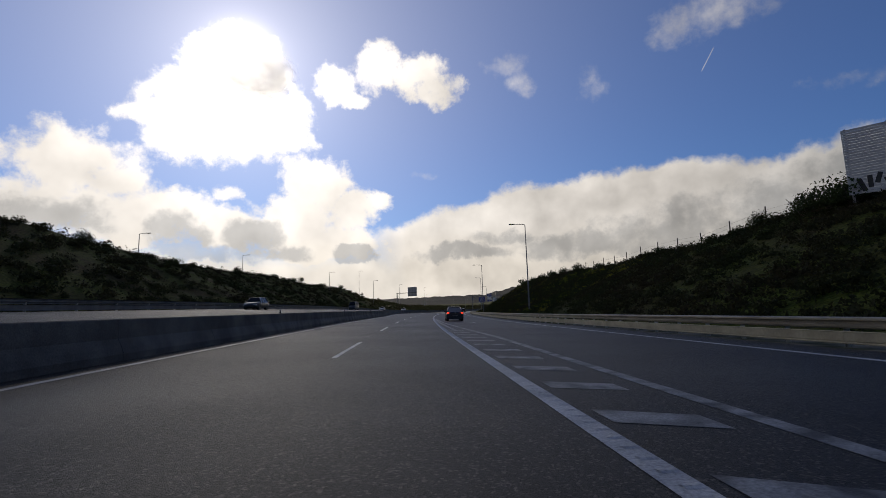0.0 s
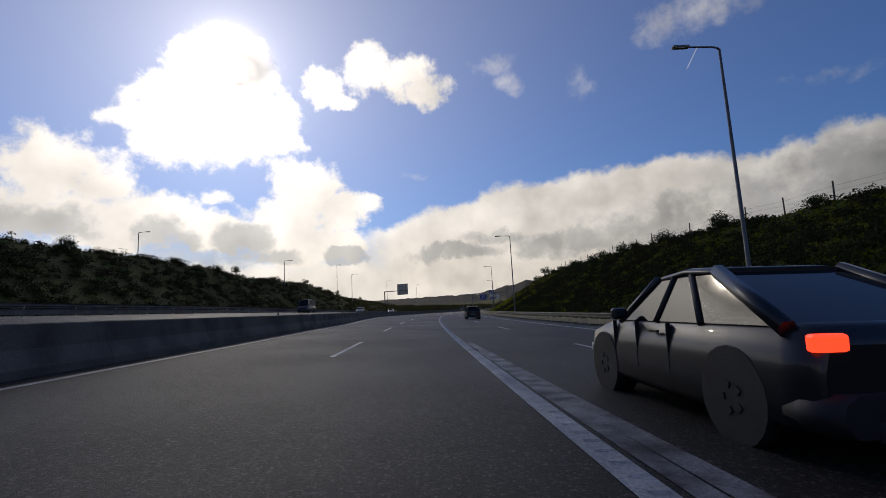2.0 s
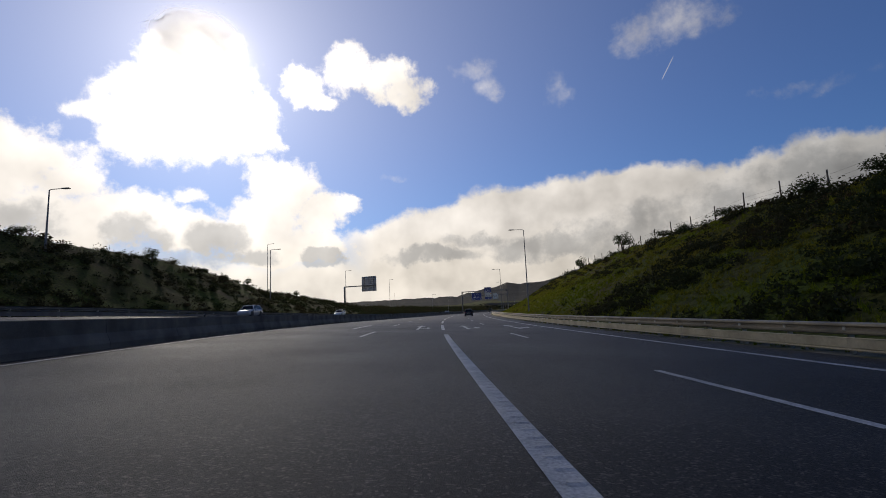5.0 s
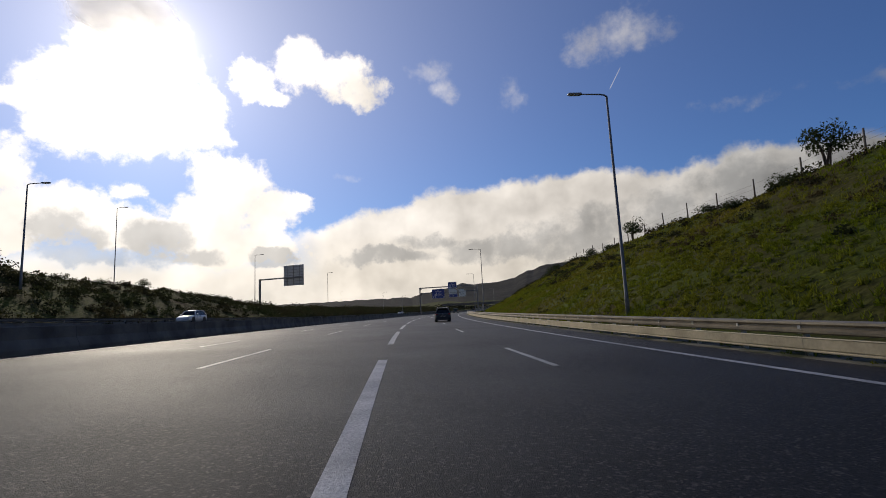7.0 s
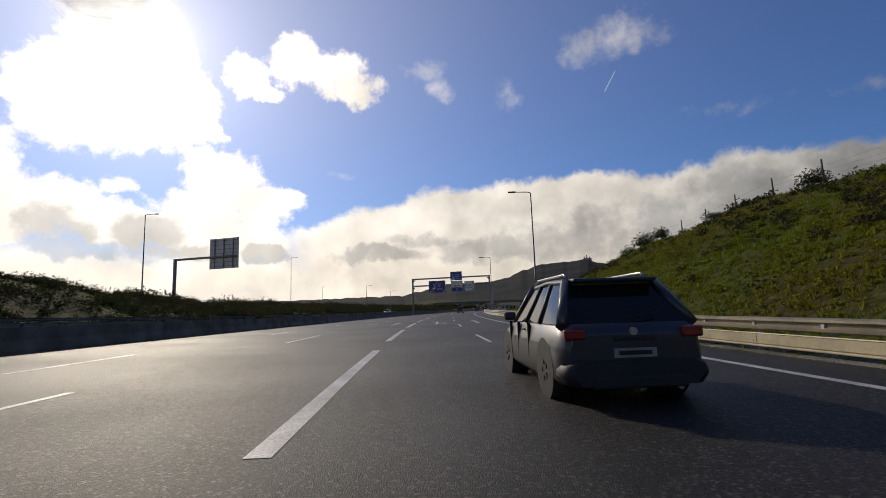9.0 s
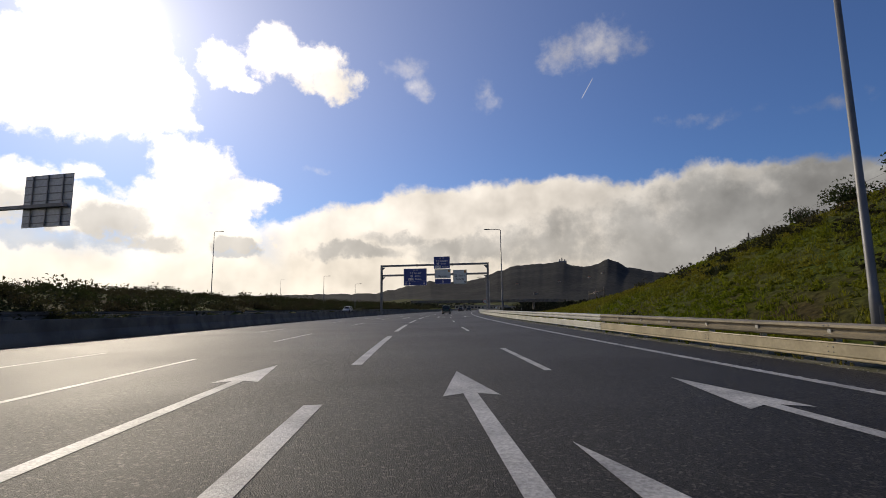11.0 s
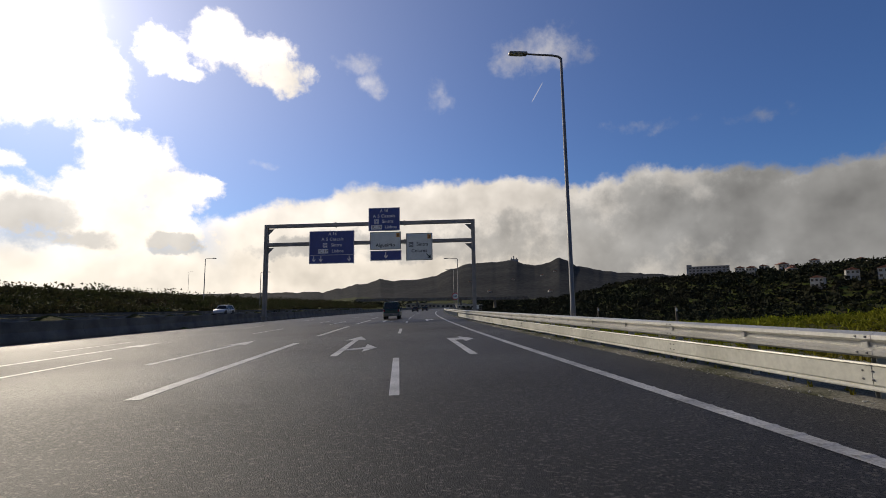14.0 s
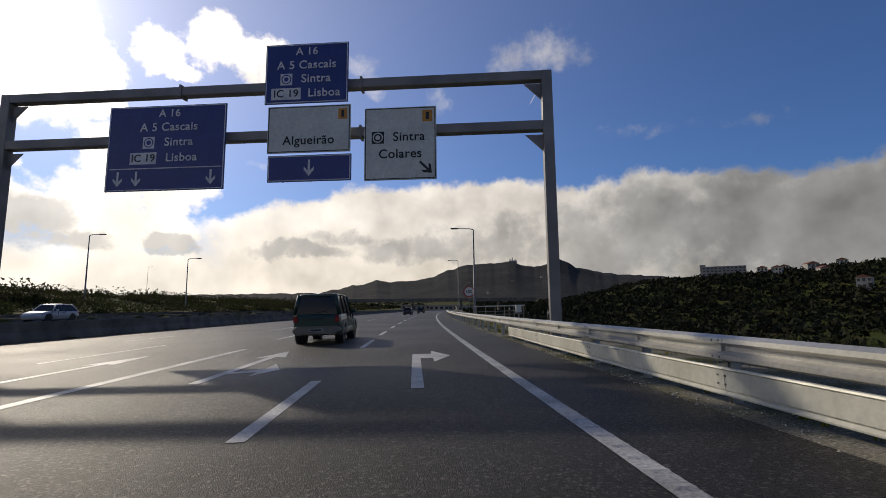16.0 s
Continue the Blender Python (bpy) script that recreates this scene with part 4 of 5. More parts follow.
def wheel(parent, x, y, r, width):
    bm = bmesh.new()
    tube(bm, [(x - width / 2, y, r), (x - width / 2 + 0.03, y, r), (x + width / 2 - 0.03, y, r), (x + width / 2, y, r)], [r * 0.9, r, r, r * 0.9], 24)
    t = part("tyre", bm, TYRE, parent)
    s = 1 if x > 0 else -1
    bm = bmesh.new()
    tube(bm, [(x + s * (width / 2 - 0.02), y, r), (x + s * (width / 2 + 0.008), y, r)], [r * 0.66, r * 0.62], 20)
    rim = part("rim", bm, RIM, t)
    for k in range(5):
        a = k * math.tau / 5
        bm = box(bmesh.new(), x + s * (width / 2 + 0.014), y + math.cos(a) * r * 0.33, r + math.sin(a) * r * 0.33, 0.012, r * 0.16, r * 0.16, Matrix.Rotation(-a, 4, "X"))
        part("rim_opening", bm, TRIM, rim)


def car(name, label, m, L=4.3, W=1.78, H=1.48, belt=0.92, paint=PAINT_GREY, lower=None, shape="hatch", wheel_r=0.32, lit=False, rails=False):
    """A car facing +y with its rear at y = -L/2. Shapes: hatch, coupe, estate (upright back), van."""
    p = thing(name, m, label, "car", "cars on the motorway")
    hw = W / 2
    f, b = L / 2, -L / 2
    lo = lower or paint
    g = 0.19 if shape != "estate" else 0.32
    # lower body: from the rear bumper to the nose
    hood = belt - 0.02
    st = [(b, g + 0.16, belt - 0.16, 0.88), (b + 0.06, g + 0.08, belt - 0.03, 0.95), (b + 0.3, g, belt, 1.0), (b + L * 0.3, g, belt, 1.0), (f - L * 0.34, g, belt, 1.0),
          (f - L * 0.2, g, hood - 0.04, 0.99), (f - 0.35, g, hood - 0.14, 0.95), (f - 0.08, g + 0.05, hood - 0.3, 0.86), (f, g + 0.14, hood - 0.42, 0.8)]
    bm = bmesh.new()
    loft(bm, [ring(y, z0, z1, hw * k, (hw - 0.05) * k) for y, z0, z1, k in st])
    part("body", bm, paint, p)
    if lower:
        bm = bmesh.new()
        loft(bm, [ring(y, g - 0.02, g + 0.30, hw * k + 0.015, hw * k + 0.012) for y, k in ((b + 0.4, 1.0), (0, 1.0), (f - 0.5, 0.99))])
        part("cladding", bm, lower, p, "champagne lower cladding")
        for y in (b + L * 0.19, f - L * 0.2):
            for s in (-1, 1):
                bm = bmesh.new()
                n = 10
                outer = [(math.cos(math.pi * k / n) * (wheel_r + 0.13), math.sin(math.pi * k / n) * (wheel_r + 0.13)) for k in range(n + 1)]
                inner = [(math.cos(math.pi * k / n) * (wheel_r + 0.04), math.sin(math.pi * k / n) * (wheel_r + 0.04)) for k in range(n, -1, -1)]
                vs = [[bm.verts.new((s * (hw + o), y + u, wheel_r + v)) for u, v in outer + inner] for o in (-0.1, 0.045)]
                for k in range(len(vs[0])):
                    j = (k + 1) % len(vs[0])
                    bm.faces.new((vs[0][k], vs[0][j], vs[1][j], vs[1][k]))
                for k in range(n):
                    bm.faces.new((vs[1][k], vs[1][k + 1], vs[1][2 * n - k], vs[1][2 * n + 1 - k]))
                part("wheel_arch", bm, lower, p)
    # bumper; on the clad car its beige is darkened for the backlit rear
    bm = bmesh.new()
    loft(bm, [ring(y, g + 0.05, g + 0.34, hw * k, hw * k - 0.03) for y, k in ((b - 0.09, 0.86), (b - 0.03, 0.97), (b + 0.12, 1.005), (b + 0.3, 1.0))])
    part("rear_bumper", bm, SHADED_BEIGE if lower else TRIM, p)
    # glasshouse, roof and pillars
    rear_top, rear_low = {"hatch": (0.62, 0.12), "coupe": (1.35, 0.2), "estate": (0.16, 0.05), "van": (0.12, 0.05)}[shape]
    wf_top, wf_low = {"hatch": (L * 0.42, L * 0.30), "coupe": (L * 0.45, L * 0.31), "estate": (L * 0.40, L * 0.31), "van": (L * 0.26, L * 0.14)}[shape]
    rt, ft = b + rear_top, f - wf_top
    bm = bmesh.new()
    lowr = [(-hw + 0.07, b + rear_low, belt - 0.03), (hw - 0.07, b + rear_low, belt - 0.03), (hw - 0.07, f - wf_low, belt - 0.03), (-hw + 0.07, f - wf_low, belt - 0.03)]
    ins = 0.22 if shape in ("estate", "van") else 0.31
    uppr = [(-hw + ins, rt, H - 0.05), (hw - ins, rt, H - 0.05), (hw - ins, ft, H - 0.05), (-hw + ins, ft, H - 0.05)]
    a = [bm.verts.new(v) for v in lowr]
    c = [bm.verts.new(v) for v in uppr]
    for k in range(4):
        bm.faces.new((a[k], a[(k + 1) % 4], c[(k + 1) % 4], c[k]))
    bm.faces.new(c)
    bm.faces.new(a[::-1])
    part("glass", bm, CAR_GLASS, p, "dark tinted windows")
    bm = bmesh.new()
    loft(bm, [[(-x, y, z - 0.07), (-x + 0.02, y, z - 0.02), (-x + 0.14, y, z), (x - 0.14, y, z), (x - 0.02, y, z - 0.02), (x, y, z - 0.07)]
              for y, x, z in ((rt - 0.05, hw - ins + 0.01, H - 0.03), (rt + 0.15, hw - ins + 0.02, H), ((rt + ft) / 2, hw - ins + 0.03, H + 0.03), (ft - 0.1, hw - ins + 0.02, H - 0.01), (ft + 0.04, hw - ins + 0.01, H - 0.05))])
    part("roof", bm, paint, p)

    def pillar(p0, p1, w, name="pillar", mat=None):
        part(name, tube(bmesh.new(), [p0, p1], w, 6), mat or paint, p)

    for s in (-1, 1):
        lo_x, up_x = s * (hw - 0.065), s * (hw - ins + 0.005)
        pillar((lo_x, b + rear_low + 0.03, belt - 0.05), (up_x, rt, H - 0.05), 0.075)
        pillar((lo_x, f - wf_low, belt - 0.05), (up_x, ft, H - 0.05), 0.045)
        for q in (0.38, 0.68):
            yl, yu = b + rear_low + (f - wf_low - b - rear_low) * q, rt + (ft - rt) * q
            pillar((lo_x, yl, belt - 0.04), (up_x, yu, H - 0.06), 0.035, mat=TRIM if shape != "van" else paint)
        if shape == "van":
            part("side_panel", prism(bmesh.new(), [(0, 0), (L * 0.52, 0), (L * 0.5, H - belt - 0.1), (0.05, H - belt - 0.1)], 0.03, Matrix.Translation((s * (hw - 0.12), b + 0.1, belt)) @ Matrix.Rotation(radians(90), 4, "Z") @ Matrix.Rotation(radians(7 * s), 4, "X")), paint, p)
        # tail lamp, head lamp, mirror
        zt = belt - 0.14 if shape != "estate" else belt - 0.2
        part("tail_lamp", box(bmesh.new(), s * (hw - (0.17 if shape != "estate" else 0.13)), b + 0.015, zt, 0.26 if shape != "estate" else 0.16, 0.1, 0.13 if shape != "estate" else 0.24, bevel=0.025), BRAKE_LIT if lit else TAIL_RED, p, "red tail lamp")
        part("head_lamp", box(bmesh.new(), s * (hw - 0.3), f - 0.12, g + 0.34, 0.34, 0.16, 0.14, bevel=0.03), CLEAR_LAMP, p)
        part("mirror", box(bmesh.new(), s * (hw + 0.08), f - wf_low - 0.28, belt + 0.06, 0.2, 0.12, 0.15, bevel=0.04), paint, p)
        part("door_handle", box(bmesh.new(), s * (hw + 0.005), -0.15, belt - 0.14, 0.03, 0.2, 0.03, bevel=0.008), TRIM, p)
        for q in (-0.42, 0.32, 0.98):
            part("door_seam", box(bmesh.new(), s * (hw - 0.02), q, (belt + g) / 2 + 0.1, 0.05, 0.012, belt - g - 0.28), TRIM, p)
        if rails:
            part("roof_rail", tube(bmesh.new(), [(s * (hw - ins - 0.04), rt + 0.1, H + 0.01), (s * (hw - ins - 0.04), rt + 0.2, H + 0.06), (s * (hw - ins - 0.04), ft - 0.2, H + 0.06), (s * (hw - ins - 0.04), ft - 0.1, H)], 0.02, 6), RIM, p)
        for y in (b + L * 0.19, f - L * 0.2):
            wheel(p, s * (hw - 0.11), y, wheel_r, 0.21)
            part("wheel_well", tube(bmesh.new(), [(s * (hw - 0.3), y, wheel_r + 0.02), (s * (hw + 0.004), y, wheel_r + 0.02)], wheel_r + 0.07, 20), TRIM, p)
    # rear details
    if shape == "hatch":
        part("spoiler", box(bmesh.new(), 0, rt - 0.1, H - 0.04, W - 2 * ins - 0.05, 0.24, 0.05, bevel=0.02), paint, p)
    if shape in ("hatch", "coupe"):
        part("diffuser", box(bmesh.new(), 0, b - 0.05, g + 0.09, W * 0.62, 0.1, 0.14, bevel=0.02), TRIM, p)
        part("badge", tube(bmesh.new(), [(0, b + 0.02, belt - 0.12), (0, b - 0.01, belt - 0.12)], 0.05, 10), RIM, p)
    part("number_plate", box(bmesh.new(), 0, b - 0.012 if shape != "estate" else b - 0.1, g + 0.42 if shape != "estate" else g + 0.2, 0.52, 0.02, 0.11), PLATE, p)
    part("plate_bar", box(bmesh.new(), 0, b - 0.024 if shape != "estate" else b - 0.113, g + 0.42 if shape != "estate" else g + 0.2, 0.4, 0.006, 0.05), LETTER_BLACK, p)
    part("tailgate_handle", box(bmesh.new(), 0, b - 0.0, belt - 0.2, 0.5, 0.06, 0.05, bevel=0.01), TRIM, p)
    part("rear_wiper", tube(bmesh.new(), [(0.0, b + rear_low - 0.02, belt + 0.03), (0.38, b + rear_low + 0.02, belt + 0.09)], 0.01, 5), TRIM, p)
    part("exhaust", tube(bmesh.new(), [(hw - 0.4, b + 0.1, g + 0.02), (hw - 0.4, b - 0.08, g + 0.02)], 0.035, 8), RIM, p)
    return p


def on_road(y, d, z=0.0, turn=0.0):
    tilt = math.degrees(math.atan(math.tan(radians(float(crossfall(y))))))
    return Matrix.Translation(at(y, d, z)) @ pose(0, 0, 0, 0, 0, heading(y) + turn) @ pose(0, 0, 0, 0, tilt, 0)


green_suv = car("off_road_car", "dark green off-road estate car with champagne lower cladding", on_road(353.8, 2.1, 0.0), L=4.6, W=1.76, H=1.84, belt=1.12, paint=PAINT_GREEN, lower=PAINT_BEIGE, shape="estate", wheel_r=0.37, rails=False)
car("hatchback", "dark grey hatchback with silver roof rails driving ahead", on_road(224.5, 3.95), L=4.25, W=1.78, H=1.55, belt=0.98, paint=PAINT_GREY, shape="hatch", wheel_r=0.34, rails=True)
car("crossover", "black crossover with silver roof rails in the slip lane", on_road(109.0, 4.2), L=4.3, W=1.8, H=1.58, belt=1.0, paint=PAINT_BLACK, shape="hatch", wheel_r=0.35, rails=True)
car("coupe", "black fastback coupe with its tail lamps lit", on_road(54.0, 2.2), L=4.6, W=1.9, H=1.55, belt=1.02, paint=PAINT_BLACK, shape="coupe", wheel_r=0.36, lit=True)
car("saloon", "silver saloon far ahead with its tail lamps lit", on_road(470.0, -2.2), L=4.4, W=1.76, H=1.45, belt=0.92, paint=PAINT_SILVER, shape="coupe", lit=True)
car("hatchback", "dark hatchback far ahead past the gantry", on_road(432, 0.8), L=4.1, W=1.75, H=1.5, belt=0.95, paint=PAINT_GREY, shape="hatch")
car("estate_car", "grey estate car far ahead past the gantry", on_road(455, 2.2), L=4.4, W=1.75, H=1.5, belt=0.95, paint=PAINT_GREY, shape="estate")
for y, off, paint, shape, name, label in ((58, -11.4, PAINT_BLACK, "hatch", "hatchback", "black hatchback coming on the far carriageway"),
                                          (132, -10.4, PAINT_GREY, "van", "van", "dark grey van on the far carriageway"),
                                          (181, -9.5, PAINT_SILVER, "hatch", "hatchback", "silver hatchback coming on the far carriageway"),
                                          (226, -10.0, PAINT_WHITE, "hatch", "hatchback", "white car coming on the far carriageway"),
                                          (374, -10.0, PAINT_SILVER, "hatch", "hatchback", "silver car on the far carriageway")):
    big = shape == "van"
    car(name, label, on_road(y, float(median(y)) + off, 0.98 + float(far_bank(y)) * (-off - 0.3), 180), L=5.2 if big else 4.2, W=1.95 if big else 1.77, H=2.3 if big else 1.5, belt=1.25 if big else 0.95, paint=paint, shape=shape)


# ---- plants ----
def leaf_clump(rng, n, size, leaf, flat=0.8):
    """Leaves scattered through an uneven ball, as separate small blades: vertex and face arrays."""
    v, f = [], []
    lobes = [(rng.normal(0, 0.35, 3), rng.uniform(0.45, 0.8)) for _ in range(5)]
    for _ in range(n):
        c, r = lobes[rng.integers(len(lobes))]
        u = rng.normal(0, 1, 3)
        u /= np.linalg.norm(u)
        pnt = (c + u * r * rng.uniform(0.55, 1.0)) * size
        pnt[2] = abs(pnt[2] * flat)
        a = rng.normal(0, 1, 3)
        a /= np.linalg.norm(a)
        b = np.cross(a, rng.normal(0, 1, 3))
        b /= np.linalg.norm(b)
        s = leaf * rng.uniform(0.6, 1.4)
        k = len(v)
        v += [pnt - a * s, pnt + a * s * 0.5 + b * s * 0.6, pnt + a * s * 0.8 - b * s * 0.5]
        f.append((k, k + 1, k + 2))
    return np.array(v), np.array(f)


def scatter(name, models, places, mat, label, category):
    """Many plants joined into one object: places of (x, y, z, size, turn)."""
    vs, fs, base = [], [], 0
    rng = np.random.default_rng(7)
    for x, y, z, s, t in places:
        v, f = models[rng.integers(len(models))]
        c, q = math.cos(t), math.sin(t)
        w = np.stack([(v[:, 0] * c - v[:, 1] * q) * s + x, (v[:, 0] * q + v[:, 1] * c) * s + y, v[:, 2] * s + z], 1)
        vs.append(w)
        fs.append(f + base)
        base += len(v)
    vs, fs = np.concatenate(vs), np.concatenate(fs)
    me = bpy.data.meshes.new(name)
    me.vertices.add(len(vs))
    me.vertices.foreach_set("co", vs.ravel())
    me.loops.add(fs.size)
    me.loops.foreach_set("vertex_index", fs.ravel())
    me.polygons.add(len(fs))
    me.polygons.foreach_set("loop_start", np.arange(0, fs.size, fs.shape[1]))
    me.materials.append(mat)
    me.update()
    me.validate()
    return tagged(new(name, me), label, category, kind="stuff")


RNG = np.random.default_rng(3)
CLUMPS = [leaf_clump(RNG, 32, 1.0, 0.29) for _ in range(6)]
DENSE = [leaf_clump(RNG, 40, 1.0, 0.3) for _ in range(6)]
MIDDLE = [leaf_clump(RNG, 85, 1.0, 0.15) for _ in range(5)]
FINE = [leaf_clump(RNG, 180, 1.0, 0.09) for _ in range(5)]
TUFTS = []
for _ in range(5):
    v, f = [], []
    for k in range(9):
        a, r, h = RNG.uniform(0, math.tau), RNG.uniform(0, 0.16), RNG.uniform(0.12, 0.34)
        bx, by = math.cos(a) * r, math.sin(a) * r
        lean = RNG.uniform(-0.16, 0.16, 2)
        q = RNG.uniform(0, math.tau)
        wx, wy = math.cos(q) * 0.03, math.sin(q) * 0.03
        n = len(v)
        v += [(bx - wx, by - wy, 0), (bx + wx, by + wy, 0), (bx + lean[0], by + lean[1], h)]
        f.append((n, n + 1, n + 2))
    TUFTS.append((np.array(v), np.array(f)))


def spots_on(y0, y1, d0, d1, count, smin, smax, rng, keep=None, sink=0.05, limit=None):
    out = []
    ys, ds = rng.uniform(y0, y1, count), rng.uniform(d0, d1, count)
    ws = np.array([at(a, b) for a, b in zip(ys, ds)])
    zs = ground_z(ws[:, 0], ws[:, 1])
    for (x, y, _), z, a, b in zip(ws, zs, ys, ds):
        if keep and not keep(a, b):
            continue
        s = rng.uniform(smin, smax)
        out.append((x, y, z - sink * s, s, rng.uniform(0, math.tau)))
    return out


def patchy(scale, cut):
    return lambda a, b: noise.noise((a * scale, b * scale, 3.3)) > cut


scatter("grass", TUFTS, spots_on(60, 330, 12.2, 30, 30000, 0.5, 1.2, RNG), GRASS, "rough green grass on the cutting slope", "grass")
scatter("grass", TUFTS, spots_on(310, 420, 11.2, 15, 1600, 0.6, 1.2, RNG), GRASS, "thin grass behind the guard rail", "grass")
scatter("weeds", CLUMPS, spots_on(60, 325, 13.5, 30, 7000, 0.12, 0.34, RNG, patchy(0.12, -0.2)), GRASS, "leafy weeds on the cutting slope", "weeds")
scatter("weeds", CLUMPS, spots_on(190, 326, 11.6, 23, 5200, 0.1, 0.3, RNG, patchy(0.15, -0.3)), GRASS, "lush leafy weeds low on the slope", "weeds")
scatter("scrub", MIDDLE, spots_on(-30, 165, 12.5, 31, 4400, 0.35, 0.95, RNG, patchy(0.1, -0.5)), SCRUB, "dark scrub covering the cutting slope", "scrub")
scatter("scrub", MIDDLE, spots_on(140, 300, 20.5, 30, 1100, 0.15, 0.5, RNG, patchy(0.09, 0.02)), DRY, "dry brown scrub in patches high on the slope", "scrub")
scatter("scrub", MIDDLE, spots_on(140, 300, 13, 29, 260, 0.3, 0.8, RNG, patchy(0.13, 0.1)), SCRUB, "dark low bushes dotted over the slope", "scrub")
scatter("scrub", MIDDLE, spots_on(150, 318, 20, 30, 700, 0.3, 0.9, RNG, patchy(0.1, 0.0)), SCRUB, "brown and green scrub near the top of the slope", "scrub")
scatter("scrub", MIDDLE, spots_on(-40, 330, 28, 36, 900, 0.4, 1.0, RNG, patchy(0.07, -0.05)), SCRUB, "scrub along the crest of the cutting", "scrub")
scatter("scrub", MIDDLE, spots_on(-40, 300, -52, -25, 4300, 0.45, 1.2, RNG, patchy(0.08, -0.8)), SCRUB, "dark scrub on the far slope", "scrub")
scatter("woods", FINE, spots_on(285, 600, -80, -31, 1300, 1.6, 3.0, RNG, patchy(0.04, -0.45), 0.12), SCRUB, "rounded grey-green trees beyond the far carriageway", "woods")
scatter("scrub", FINE, spots_on(270, 540, -90, -30, 2500, 0.8, 1.9, RNG, patchy(0.05, -0.5)), SCRUB, "grey-green scrub beyond the far carriageway", "scrub")

PEBBLES = []
for _ in range(4):
    v = np.array([(1, 0, 0), (-1, 0, 0), (0, 1, 0), (0, -1, 0), (0, 0, 1), (0, 0, -1)], float) * RNG.uniform(0.5, 1.0, (6, 1)) * np.array([1, 0.8, 0.6])
    PEBBLES.append((v, np.array([(0, 2, 4), (2, 1, 4), (1, 3, 4), (3, 0, 4), (2, 0, 5), (1, 2, 5), (3, 1, 5), (0, 3, 5)])))
stones = []
for _ in range(5200):
    y_, d_ = RNG.uniform(200, 352), 8.9 + abs(RNG.normal(0, 0.3))
    w_, s_ = at(y_, d_, 0.0 if d_ < 8.95 else -0.02), RNG.uniform(0.008, 0.03) * (3.0 if RNG.uniform() > 0.985 else 1.0)
    stones.append((w_.x, w_.y, w_.z, s_, RNG.uniform(0, math.tau)))
scatter("gravel", PEBBLES, stones, STONE, "pale loose gravel along the road edge under the guard rail", "gravel")
scatter("weeds", TUFTS, [(p.x, p.y, p.z - 0.04, RNG.uniform(0.15, 0.5), RNG.uniform(0, 6.2)) for p in (at(RNG.uniform(60, 400), RNG.uniform(9.5, 11.0)) for _ in range(3600))], GRASS, "sparse grass under the guard rail", "grass")


def bush(name, size, seed, label, tall=1.0, trunk=False):
    """A bush or small tree: stems and a crown of separate leaves."""
    rng = np.random.default_rng(seed)
    p = thing(name, Matrix(), label, "tree" if trunk else "bush", "bushes on the crest")
    bm = bmesh.new()
    h0 = 0.9 * size if trunk else 0.25 * size
    for k in range(5 if trunk else 7):
        a = rng.uniform(0, math.tau)
        r = rng.uniform(0.3, 0.75) * size
        tube(bm, [(rng.uniform(-0.1, 0.1), rng.uniform(-0.1, 0.1), -0.3), (math.cos(a) * r * 0.25, math.sin(a) * r * 0.25, h0), (math.cos(a) * r, math.sin(a) * r, h0 + size * tall * rng.uniform(0.5, 0.9))], [0.05 * size, 0.04 * size, 0.012 * size], 5)
    part("trunk", bm, BARK, p)
    v, f = leaf_clump(rng, 1500, size, 0.06 * size, 0.95)
    v = v * np.array([1, 1, tall]) + np.array([0, 0, h0 * 0.9])
    mesh_object("crown", v.tolist(), f.tolist(), BUSH, p)
    return p


def plant(ob, y, d, turn=0.0, scale=1.0):
    w = at(y, d)
    ob.matrix_basis = Matrix.Translation((w.x, w.y, float(ground_z(w.x, w.y)[0]))) @ pose(0, 0, 0, 0, 0, turn) @ Matrix.Diagonal((scale, scale, scale, 1))


models = [bush("bush", 1.5, 11, "dense dark green bush on the crest"), bush("bush", 1.1, 12, "low dark bush on the crest", 0.8), bush("tree", 1.6, 13, "small leafy tree with thin stems on the crest", 1.25, True)]
plant(models[0], 96, 30)
plant(models[1], 104, 31)
plant(models[2], 200, 30.5)
CREST_NEAR = [(0, 29.5, 28.0, 1.3), (0, 32, 28.5, 1.3), (0, 35, 29, 1.1), (0, 41, 30, 0.8), (1, 48, 29.5, 0.9), (1, 60, 30, 1), (1, 84, 30, 1), (0, 110, 30.5, 1), (1, 118, 30, 1.2), (0, 126, 31, 0.9), (0, 134, 30, 0.9)]
CREST_FAR = [(0, 142, 30.5, 1.1), (1, 150, 30, 1.3), (0, 158, 31, 1), (1, 168, 30, 1.1), (0, 176, 29.5, 0.75), (1, 184, 30.5, 1.1), (1, 203, 30, 1), (0, 207, 28, 0.6), (1, 214, 30.5, 1), (2, 232, 30.5, 0.95), (1, 240, 30, 1), (0, 250, 30.4, 0.8), (1, 262, 30, 1), (0, 274, 30, 0.9), (0, 279.5, 30, 1.25), (0, 284.6, 30, 1.1), (0, 289, 30, 0.75), (1, 295, 30.4, 0.9)]
FAR_SLOPE = [(0, 60, -44, 1), (1, 82, -45, 1.2), (0, 104, -44, 1), (1, 128, -45, 1.2), (0, 140, -44, 0.9), (2, 150, -45, 0.7), (1, 170, -45, 1.1), (2, 190, -44, 0.7), (1, 205, -45, 0.9), (2, 222, -45, 0.6), (0, 238, -45, 0.6), (2, 246, -44, 0.55)]
for k, y, d, s in CREST_NEAR + CREST_FAR + FAR_SLOPE:
    plant(copy_thing(models[k], Matrix()), y, d, (y * 37) % 360, s)

